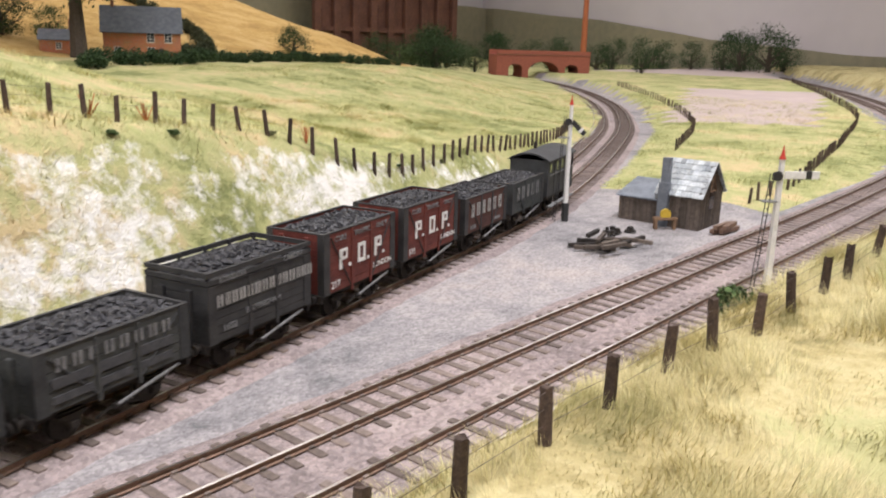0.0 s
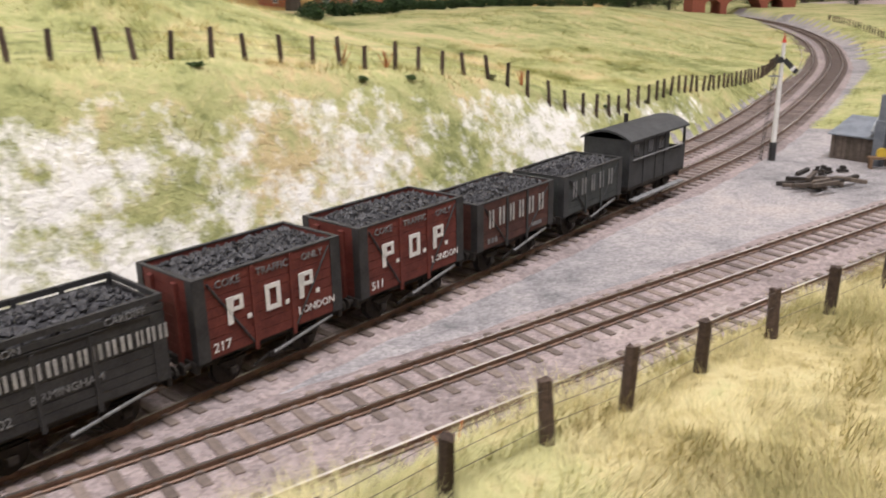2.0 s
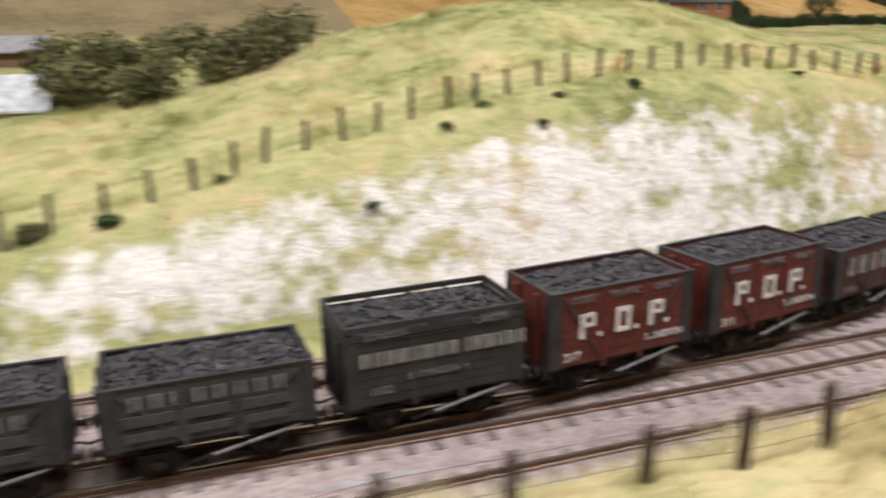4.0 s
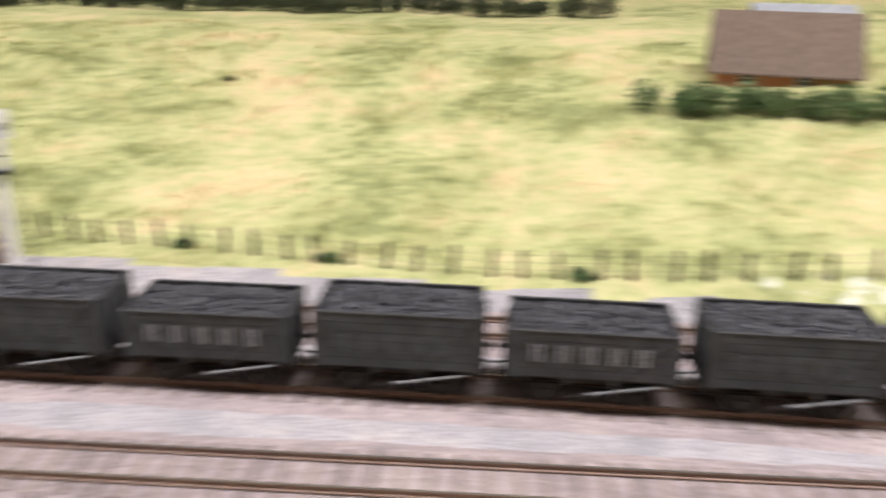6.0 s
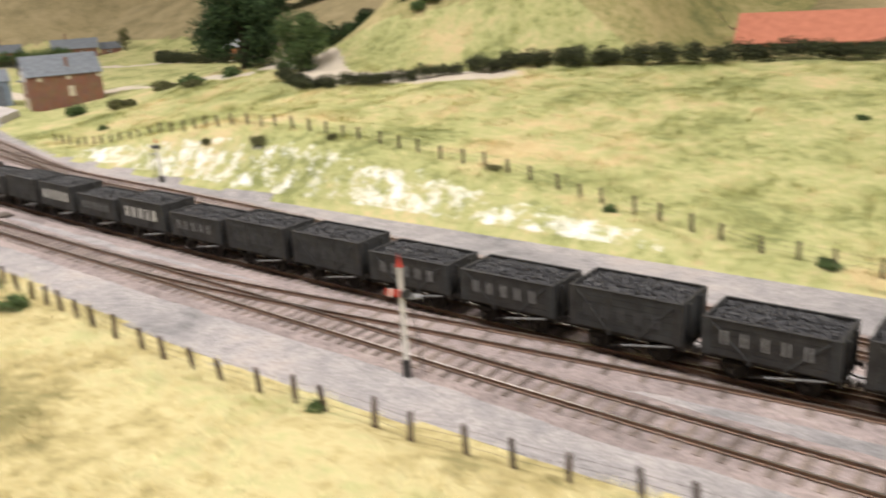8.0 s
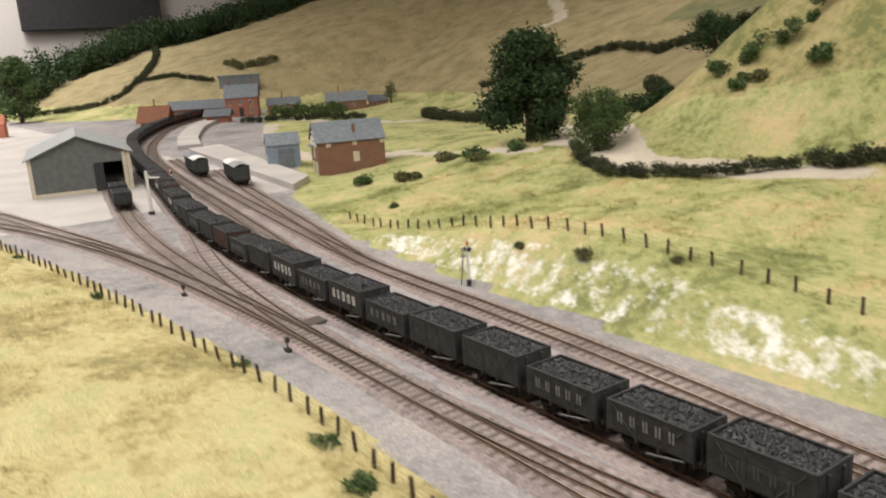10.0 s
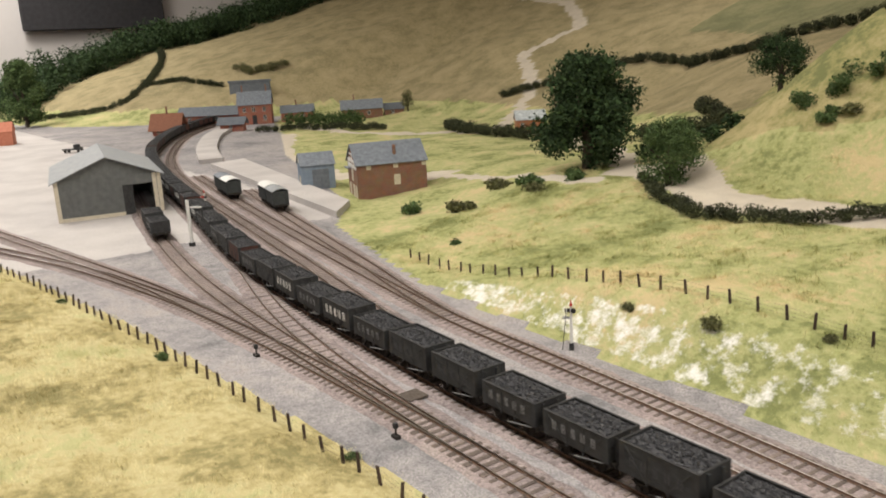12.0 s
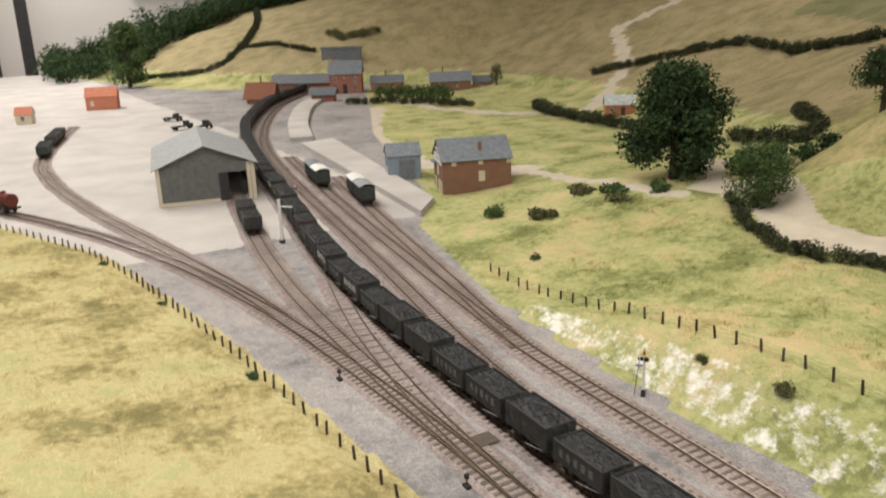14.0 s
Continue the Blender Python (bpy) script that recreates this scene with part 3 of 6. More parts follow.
    return hit


LANES = [([(-3.15, 0.925), (-2.96, 0.905), (-2.735, 0.868), (-2.6, 0.862)], 0.018),
         ([(-2.6, 0.93), (-2.46, 0.91), (-2.36, 0.83), (-2.26, 0.80), (-2.17, 0.79), (-2.09, 0.80), (-2.02, 0.83)], 0.04),
         ([(-2.6, 0.93), (-2.74, 1.1), (-2.88, 1.2)], 0.022),
         ([(-4.9, 1.45), (-4.48, 1.44), (-4.17, 1.5), (-3.99, 1.62), (-3.6, 1.62)], 0.035),
         ([(-3.9, 1.75), (-4.29, 2.29), (-4.67, 2.57), (-4.55, 2.85), (-4.97, 3.2), (-5.5, 3.32), (-5.93, 3.09)], 0.03),
         ([(-4.6, 1.25), (-4.2, 1.03), (-3.9, 0.9), (-3.5, 0.83), (-3.15, 0.925)], 0.05)]


def covers(x, y):
    """Index into COVER at each place."""
    zn = zones(x, y)
    x, y = x + 0.012 * ripple(x * 30, y * 30, 4), y + 0.012 * ripple(x * 30, y * 30, 8)
    out = np.where((x < -3.0) & (y < 0.62), 2, 0)
    hd = y - table(HILL_FOOT, x)
    back = np.full(np.shape(x), 4)
    back[(hd > 0.25) & (x < -2.5)] = 5
    back[(hd > 0.9) & (x < -2.5) & (x > -3.7)] = 6
    back[(hd > 0.1) & (x >= -2.5) & (x < 0.1) & (y > 1.3)] = 5
    back[(x > -2.62) & (x < -1.72) & (y > 0.96)] = 10
    back[(x > 0.1) & (hd > 0.04)] = 7
    back[(x > 2.55) & (hd > 0.04)] = 4
    for pts, w in LANES:
        back[near_path(x, y, pts, w)] = 9
    u, v = 0.87 * x + 0.49 * y, 0.87 * y - 0.49 * x
    pink = (u > 1.56) & (u < 2.53) & (v < -0.108 - 0.12 * (u - 1.56)) & (v > -0.355 - 0.235 * (u - 1.56))
    out = np.where(zn == FRONT, 3, out)
    out = np.where(zn == BACK, back, out)
    return np.where(zn == INFIELD, np.where(pink | (x > 3.5), 8, 4), out)


# ---- railway lines (plan lines of their centres) ----
T_LINE = Line([(3.6, 3.1), (2.75, 1.95), (2.33, 1.46), (1.80, 1.02), (1.34, 0.725), (0.98, 0.545), (0.6, 0.388), (0.3, 0.3085), (0.1, 0.2605), (-0.03, 0.232), (-0.12, 0.2195), (-0.22, 0.2130), (-0.36, 0.2110), (-0.56, 0.2145),
               (-0.83, 0.2223), (-1.4, 0.2255), (-2.0, 0.230), (-2.33, 0.243), (-2.57, 0.262), (-2.82, 0.297), (-3.257, 0.389), (-3.65, 0.468), (-4.15, 0.593), (-4.48, 0.707),
               (-4.95, 0.929), (-5.32, 1.17), (-5.9, 1.65), (-6.6, 2.3), (-7.6, 3.2), (-8.4, 3.9)])
BK_LINE = Line([(3.63, 3.18), (2.72, 2.015), (2.295, 1.505), (1.768, 1.06), (1.315, 0.762), (0.96, 0.582), (0.588, 0.427), (0.29, 0.348), (0.1, 0.300), (-0.05, 0.268), (-0.3, 0.260), (-0.6, 0.272),
                (-1.0, 0.285), (-1.6, 0.283), (-2.18, 0.281), (-2.30, 0.288), (-2.44, 0.309), (-2.67, 0.352), (-3.0, 0.408), (-3.33, 0.464), (-3.62, 0.518), (-4.0, 0.605), (-4.42, 0.745),
                (-4.93, 0.975), (-5.29, 1.21), (-5.87, 1.69)])
LINES = {
    "train": T_LINE,
    "back": BK_LINE,
    "front": Line([(4.9, 1.80), (4.3, 1.45), (3.6, 1.09), (3.0, 0.79), (2.5, 0.575), (2.05, 0.40), (1.6, 0.25), (1.2, 0.178), (0.85, 0.16), (0.4, 0.1588), (-0.4, 0.1588), (-1.3, 0.1588), (-1.7, 0.166), (-2.1, 0.174),
                   (-2.32, 0.170), (-2.52, 0.160), (-2.7, 0.142), (-2.98, 0.091), (-3.28, 0.0), (-3.6, -0.135), (-4.0, -0.34)]),
    "second": Line([(4.88, 1.845), (4.28, 1.492), (3.58, 1.131), (2.98, 0.832), (2.48, 0.617), (2.035, 0.443), (1.59, 0.295), (1.19, 0.223), (0.85, 0.205), (0.4, 0.2037), (0.0, 0.2037), (-0.1, 0.2043), (-0.2, 0.2065), (-0.3, 0.2095), (-0.42, 0.2115)]),
    "loop": Line([(-1.25, 0.284), (-1.6, 0.300), (-1.9, 0.330), (-2.1, 0.344), (-2.22, 0.349), (-2.36, 0.358), (-2.53, 0.381), (-2.7, 0.407), (-3.0, 0.455), (-3.43, 0.530), (-3.8, 0.6)]),
    "van_siding": Line([(-2.36, 0.358), (-2.5, 0.386), (-2.63, 0.416), (-2.88, 0.468), (-3.17, 0.530), (-3.45, 0.592)]),
    "goods": Line([(-2.05, 0.1735), (-2.31, 0.178), (-2.42, 0.183), (-2.59, 0.194), (-2.77, 0.212), (-3.01, 0.250), (-3.35, 0.318), (-3.8, 0.42)]),
    "yard": Line([(-2.45, 0.164), (-2.73, 0.146), (-2.98, 0.112), (-3.18, 0.082), (-3.5, 0.035), (-3.9, 0.005), (-4.3, 0.03), (-5.0, 0.2)]),
    "crossover": Line([(-1.25, 0.2243), (-1.4, 0.219), (-1.6, 0.199), (-1.8, 0.178), (-1.95, 0.1715)]),
    "crossover_west": Line([(-2.08, 0.174), (-2.25, 0.184), (-2.4, 0.202), (-2.55, 0.229), (-2.75, 0.280)]),
}
sheet("ground", -5.4, 1.4, -0.35, 1.25, 0.008, "layout scenery with pale cinder track bed and straw-coloured grass")
sheet("ground_far_west", -8.4, -5.4, -0.8, 4.0, 0.03, "pale concrete yard and tan hillside")
sheet("ground_west_front", -5.4, -3.0, -0.8, -0.35, 0.05, "straw-coloured grass bank and pale yard")
sheet("ground_hills", -5.4, 1.4, 1.25, 4.0, 0.025, "tan and green hill pasture with pale lanes")
sheet("ground_east", 1.4, 5.0, -0.35, 4.0, 0.04, "green meadow and railway land by the brick bridge")

# ---- the room that the layout stands in ----
def room():
    for nm, b in {"wall_north": (-9.6, 6.6, 4.4, 4.5, -1.0, 1.9), "wall_south": (-9.6, 6.6, -4.5, -4.4, -1.0, 1.9), "wall_west": (-9.7, -9.6, -4.4, 4.4, -1.0, 1.9),
                  "wall_east": (6.6, 6.7, -4.4, 4.4, -1.0, 1.9)}.items():
        tagged(part(nm, boxm(*b), M["room_wall"], mm=False), "plain off-white painted room wall", "wall", kind="structure")
    tagged(part("ceiling", boxm(-9.7, 6.7, -4.5, 4.5, 1.9, 2.0), M["room_wall"], mm=False), "plain white ceiling", "ceiling", kind="structure")
    tagged(part("floor", boxm(-9.7, 6.7, -4.5, 4.5, -1.1, -1.0), M["carpet"], mm=False), "dull brown room floor", "floor", kind="structure")
    tagged(part("baseboard", boxm(-8.4, 5.0, -0.79, 4.0, -0.99, -0.03), M["timber"], mm=False), "timber base carrying the layout", "base", kind="structure")


room()


def backdrop():
    """Painted board behind the layout: sky with two ranges of hills in front of it."""
    tagged(part("backdrop", boxm(-1.5, 5.1, 4.02, 4.04, -0.2, 1.3), M["sky"], mm=False), "painted pale pinkish sky backboard", "backdrop", kind="structure")
    tagged(part("backdrop_side", boxm(5.1, 5.12, -0.8, 4.04, -0.2, 1.3), M["sky"], mm=False), "painted pale pinkish sky backboard", "backdrop", kind="structure")
    ridge = [(1.2 + 0.13 * i, 3.99, lerp_table([(1.2, 0.22), (2.4, 0.36), (3.6, 0.42), (5.1, 0.38)], 1.2 + 0.13 * i)) for i in range(31)]
    ridge += [(5.08, 3.9 - 0.1 * i, lerp_table([(0.6, 0.10), (1.4, 0.13), (2.2, 0.19), (3.0, 0.31), (3.9, 0.38)], 3.9 - 0.1 * i)) for i in range(34)]
    bm = bmesh.new()
    lo = [bm.verts.new((x, y, -0.2)) for x, y, z in ridge]
    hi = [bm.verts.new((x, y, z + 0.012 * noise.noise((x * 1.7, y * 1.7, 0)))) for x, y, z in ridge]
    for i in range(len(ridge) - 1):
        bm.faces.new((lo[i], lo[i + 1], hi[i + 1], hi[i]))
    tagged(part("backdrop_hills", bm, M["far_hill"], mm=False), "painted olive hills on the backboard", "backdrop", kind="structure")


backdrop()

GAUGE, RAIL_TOP = 0.018, 0.0042


def rail_mesh(line, side, nm, parent, step=0.02):
    """A bullhead-like rail: foot, web and head, with a worn bright top."""
    prof = [(-0.0008, 0.0016), (0.0008, 0.0016), (0.0008, 0.0020), (0.0003, 0.0023), (0.0003, 0.0033), (0.00055, 0.0036), (0.00055, 0.0042), (-0.00055, 0.0042), (-0.00055, 0.0036), (-0.0003, 0.0033), (-0.0003, 0.0023), (-0.0008, 0.0020)]
    n = max(2, int(line.length / step))
    verts, faces, mats = [], [], []
    k = len(prof)
    for i in range(n + 1):
        s = line.length * i / n
        p, w = line.at(s), line.way(s)
        nrm = Vector((-w.y, w.x))
        for o, z in prof:
            q = p + nrm * (side * GAUGE / 2 + o)
            verts.append((q.x, q.y, z))
        if i:
            a, b = (i - 1) * k, i * k
            for j in range(k):
                j2 = (j + 1) % k
                faces.append((a + j, a + j2, b + j2, b + j))
                mats.append(1 if j == 6 else 0)
    me = bpy.data.meshes.new(nm)
    me.from_pydata(verts, [], faces)
    me.materials.append(M["rail"])
    me.materials.append(M["rail_top"])
    me.polygons.foreach_set("material_index", mats)
    ob = new(nm, me)
    ob.parent = parent
    return ob


def sleeper_mesh():
    bm = boxm(-1.7, 1.7, -16.5, 16.5, -0.8, 1.6, bev=0.2)
    for sy in (-9, 9):
        box(bm, -1.0, 1.0, sy - 1.5, sy + 1.5, 1.5, 2.5)
    bmesh.ops.scale(bm, vec=(MM, MM, MM), verts=bm.verts)
    me = bpy.data.meshes.new("sleeper")
    bm.to_mesh(me)
    bm.free()
    me.materials.append(M["sleeper"])
    return me


SLEEPER = sleeper_mesh()


def bed(line, lift):
    """A ragged strip of ballast under a track."""
    n = int(line.length / 0.008)
    verts, faces = [], []
    for i in range(n + 1):
        s = line.length * i / n
        p, w = line.at(s), line.way(s)
        nr = Vector((-w.y, w.x))
        for k, o in enumerate((-0.027, -0.0185, 0.0185, 0.027)):
            e = 0.0035 * noise.noise((p.x * 70, p.y * 70, o * 500)) if k in (0, 3) else 0.0
            q = p + nr * (o + e)
            verts.append((q.x, q.y, lift if k in (1, 2) else -0.0012))
        if i:
            a, b = 4 * (i - 1), 4 * i
            faces += [(a + k, a + k + 1, b + k + 1, b + k) for k in range(3)]
    me = bpy.data.meshes.new("ballast_bed")
    me.from_pydata(verts, [], [f[::-1] for f in faces])
    me.materials.append(M["ballast"])
    return tagged(new("ballast_bed", me), "brownish grey stone ballast under the track", "ballast", kind="structure")


def lay_track(key, line):
    bed(line, 0.0009 + 0.00004 * list(LINES).index(key))
    t = thing("railway_track", "rusty bullhead rails on brown timber sleepers", "railway track", "railway tracks", kind="structure")
    rail_mesh(line, 1, "rail", t)
    rail_mesh(line, -1, "rail", t)
    gap = 0.0100
    rest = []
    count = 0
    for i in range(int(line.length / gap)):
        s = i * gap
        p = line.at(s)
        if key.startswith("cross") and i % 2:
            continue
        w = line.way(s)
        m = Matrix.Translation((p.x, p.y, random.uniform(-0.0001, 0.0001))) @ Matrix.Rotation(math.atan2(w.y, w.x) + random.uniform(-0.02, 0.02), 4, "Z")
        near = -2.6 < p.x < 0.9 and count < 295
        if near:
            ob = new("sleeper", SLEEPER)
            ob.parent = t
            ob.matrix_basis = m
            count += 1
        else:
            rest.append(m)
    if rest:
        V, F = [], []
        sv = np.array([v.co[:] for v in SLEEPER.vertices])
        sf = [tuple(f.vertices) for f in SLEEPER.polygons]
        for m in rest:
            mm = np.array(m)
            o = len(V)
            V.extend((sv @ mm[:3, :3].T + mm[:3, 3]).tolist())
            F.extend([tuple(o + i for i in f) for f in sf])
        me = bpy.data.meshes.new("sleepers_far")
        me.from_pydata(V, [], F)
        me.materials.append(M["sleeper"])
        ob = new("sleepers_far", me)
        ob.parent = t
        tagged(ob, kind="stuff")


# ---- post and wire fences ----
def fence(label, pts, gap, height, lean=0.0, wires=3, stout=False):
    """Split posts at even steps along a plan line, standing on the ground, with strained wires."""
    line = Line(pts)
    f = thing("fence", label, "fence", "post and wire fences")
    n = int(line.length / gap)
    protos = []
    for k in range(4):
        bm = bmesh.new()
        rng = random.Random(k)
        cyl(bm, (0, 0, -3), (rng.uniform(-0.6, 0.6), rng.uniform(-0.5, 0.5), height), 1.75 if stout else 1.5, 1.55 if stout else 1.25, n=7)
        for v in bm.verts:
            if v.co.z > 0:
                v.co.z += rng.uniform(-0.7, 0.7)
                v.co.x += rng.uniform(-0.15, 0.15)
        bmesh.ops.scale(bm, vec=(MM, MM, MM), verts=bm.verts)
        me = bpy.data.meshes.new("post")
        bm.to_mesh(me)
        bm.free()
        me.materials.append(M["post"])
        protos.append(me)
    tops = []
    for i in range(n + 1):
        s = min(line.length, i * gap + random.uniform(-0.12, 0.12) * gap)
        p = line.at(s)
        z = land(p.x, p.y)[0]
        ob = new("post", protos[i % 4])
        ob.parent = f
        ob.matrix_basis = pose(p.x, p.y, z, random.uniform(-5, 5), random.uniform(-5, 5) + lean, random.uniform(0, 360)) @ Matrix.Diagonal((1, 1, random.uniform(0.9, 1.1), 1))
        tops.append((p.x, p.y, z))
    for w in range(wires):
        bm = bmesh.new()
        h = height * MM * (0.3 + 0.28 * w)
        last = None
        for x, y, z in tops:
            ring = [bm.verts.new((x, y + dy, z + h + dz)) for dy, dz in ((-0.00007, -0.00005), (0.00007, -0.00005), (0, 0.00008))]
            if last:
                for k in range(3):
                    bm.faces.new((last[k], last[(k + 1) % 3], ring[(k + 1) % 3], ring[k]))
            last = ring
        part("wire", bm, M["wire"], f, mm=False)
    return f


# ---- wagons ----
def coal_heap(L, W, z, rise, seed, lump=2.0):
    """A trimmed load: a low mound covered with broken lumps."""
    rng = random.Random(seed)
    bm = bmesh.new()
    n = 11
    grid = [[None] * (n + 1) for _ in range(7)]
    for j in range(7):
        for i in range(n + 1):
            u, v = i / n * 2 - 1, j / 6 * 2 - 1
            grid[j][i] = bm.verts.new((u * L / 2, v * W / 2, z + rise * (1 - u ** 4) * (1 - v ** 2) - 0.6))
    for j in range(6):
        for i in range(n):
            bm.faces.new((grid[j][i], grid[j][i + 1], grid[j + 1][i + 1], grid[j + 1][i]))
    verts = []
    for _ in range(int(L * W / (lump * lump) * 1.5)):
        u, v = rng.uniform(-1, 1), rng.uniform(-1, 1)
        c = Vector((u * (L / 2 - 0.8), v * (W / 2 - 0.8), z + rise * (1 - u ** 4) * (1 - v ** 2) + rng.uniform(-0.5, 0.4)))
        r = lump * rng.uniform(0.3, 0.75)
        a = [Vector((rng.uniform(-1, 1), rng.uniform(-1, 1), rng.uniform(-0.7, 0.9))).normalized() * r for _ in range(6)]
        for k, d in enumerate(((1, 0, 0), (-1, 0, 0), (0, 1, 0), (0, -1, 0), (0, 0, 0.8), (0, 0, -0.8))):
            a[k] = (Vector(d) * r + a[k] * 0.5)
        vs = [bm.verts.new(c + q) for q in a]
        for f in ((0, 2, 4), (2, 1, 4), (1, 3, 4), (3, 0, 4), (2, 0, 5), (1, 2, 5), (3, 1, 5), (0, 3, 5)):
            bm.faces.new([vs[q] for q in f])
    return bm


def running_gear(w, lever=True):
    """Solebars, headstocks, wheels, axle guards, buffers, brake lever; rail level is z = 0."""
    for sy in (-1, 1):
        part("solebar", boxm(-31.5, 31.5, sy * 11.2 - 0.9, sy * 11.2 + 0.9, 10.2, 13.4, bev=0.2), M["under"], w)
        for ax in (-17.5, 17.5):
            part("axle_guard", prism([(ax - 4.2, 11), (ax - 1.6, 5), (ax - 1.6, 3.6), (ax + 1.6, 3.6), (ax + 1.6, 5), (ax + 4.2, 11)], sy * 12.2 - 0.8, sy * 12.2 + 0.8), M["under"], w)
            bm = boxm(ax - 1.7, ax + 1.7, sy * 13.4 - 0.9, sy * 13.4 + 0.9, 4.6, 7.6, bev=0.4)
            for k in range(3):
                box(bm, ax - 5.5 + k, ax + 5.5 - k, sy * 13.0 - 0.7, sy * 13.0 + 0.7, 9.4 - k * 0.75, 10.1 - k * 0.75)
            part("axle_box", bm, M["under"], w)
    for ax in (-17.5, 17.5):
        bm = bmesh.new()
        for sy in (-1, 1):
            cyl(bm, (ax, sy * 8.3, 6.2), (ax, sy * 9.9, 6.2), 6.2, n=20)
            cyl(bm, (ax, sy * 7.6, 6.2), (ax, sy * 8.3, 6.2), 6.9, n=20)
        cyl(bm, (ax, -12, 6.2), (ax, 12, 6.2), 1.0, n=8)
        part("wheelset", bm, M["under"], w)
    for sx in (-1, 1):
        part("headstock", boxm(sx * 32 - 0.9, sx * 32 + 0.9, -15, 15, 10, 14, bev=0.2), M["under"], w)
        for sy in (-1, 1):
            bm = cylm((sx * 32.5, sy * 11.3, 12.4), (sx * 35.6, sy * 11.3, 12.4), 1.3, 0.9, n=8)
            cyl(bm, (sx * 35.4, sy * 11.3, 12.4), (sx * 36.4, sy * 11.3, 12.4), 2.3, n=12)
            part("buffer", bm, M["under"], w)
        bm = cylm((sx * 32.5, 0, 11.8), (sx * 37.2, 0, 10.4), 0.55, n=6)
        part("coupling", bm, M["under"], w)
    if lever:
        bm = boxm(-2.5, 2.5, -14.8, -13.9, 5.5, 7.5)
        cyl(bm, (-9, -13.6, 4.5), (0, -13.6, 7.0), 0.6, n=6)
        cyl(bm, (0, -13.6, 7.0), (9, -13.6, 4.5), 0.6, n=6)
        part("brake_gear", bm, M["under"], w)
        part("brake_lever", cylm((-1, -15.2, 7.0), (27, -15.2, 12.2), 0.62, n=6), M["faded"], w, "worn steel brake lever")


def tub(w, top, planks, colour, iron, stripe=True):
    """An open plank body with doors, knees, corner plates and capping rail."""
    z0, L, W, th = 14.0, 64.0, 32.0, 1.2
    ph = (top - z0) / planks
    def boards(out, inn):
        prof = [(inn, z0)]
        for k in range(planks):
            a, b = z0 + k * ph, z0 + (k + 1) * ph
            g = out - math.copysign(0.3, out)
            prof += [(g, a), (g, a + 0.12), (out, a + 0.12), (out, b - 0.12), (g, b - 0.12)]
        return prof + [(out - math.copysign(0.3, out), top), (inn, top)]

    for sy in (-1, 1):
        bm = prism(boards(sy * W / 2, sy * (W / 2 - th)), -L / 2, L / 2)
        bmesh.ops.rotate(bm, verts=bm.verts, cent=(0, 0, 0), matrix=Matrix.Rotation(math.pi / 2, 3, "Z"))
        bmesh.ops.scale(bm, vec=(-1, 1, 1), verts=bm.verts)
        bmesh.ops.recalc_face_normals(bm, faces=bm.faces)
        part("side", bm, M[colour], w)
    for sx in (-1, 1):
        part("end", prism(boards(sx * L / 2, sx * (L / 2 - th)), -W / 2 + th, W / 2 - th), M[colour], w)
        for y in (-7, 7):
            part("end_pillar", boxm(*sorted((sx * L / 2, sx * (L / 2 + 1.6))), y - 1.3, y + 1.3, 11, top - 1.5, bev=0.2), M[colour], w)
    part("floor", boxm(-L / 2 + 0.5, L / 2 - 0.5, -W / 2 + 0.5, W / 2 - 0.5, 13.3, 14.6), M["under"], w)
    for sx in (-1, 1):
        for sy in (-1, 1):
            bm = boxm(*sorted((sx * (L / 2 + 0.15), sx * (L / 2 - 4.6))), *sorted((sy * (W / 2 + 0.28), sy * (W / 2 - 0.1))), z0 - 0.3, top + 0.1)
            box(bm, *sorted((sx * (L / 2 + 0.28), sx * (L / 2 - 0.1))), *sorted((sy * (W / 2 + 0.28), sy * (W / 2 - 3.4))), z0 - 0.3, top + 0.1)
            part("corner_plate", bm, M[iron], w)
    for x in (-8.5, 8.5):
        part("door_post", boxm(x - 0.75, x + 0.75, -W / 2 - 0.5, -W / 2 + 0.1, z0 - 2.5, top - 0.4), M[iron if iron == "black" and colour != "oxide" else colour], w)
    if stripe:
        for sx in (-1, 1):
            bm = cylm((sx * 26.5, -W / 2 - 0.15, top - 2), (sx * 9.6, -W / 2 - 0.15, z0 + 0.5), 0.45, n=4)
            part("diagonal_strap", bm, M[iron], w)
    bm = bmesh.new()
    for sy in (-1, 1):
        box(bm, -L / 2 - 0.2, L / 2 + 0.2, *sorted((sy * (W / 2 + 0.3), sy * (W / 2 - th - 0.2))), top, top + 0.55)
    for sx in (-1, 1):
        box(bm, *sorted((sx * (L / 2 + 0.2), sx * (L / 2 - th - 0.2))), -W / 2 + th, W / 2 - th, top, top + 0.55)
    part("capping_rail", bm, M["black"], w)


def bars(x0, z, h, widths, gap=1.0):
    out, x = [], x0
    for c in widths:
        if c < 7:
            out += [(x, z, c * 0.26, h), (x + c * 0.52, z, c * 0.26, h)]
        else:
            out.append((x, z, c, h))
        x += c + gap
    return out


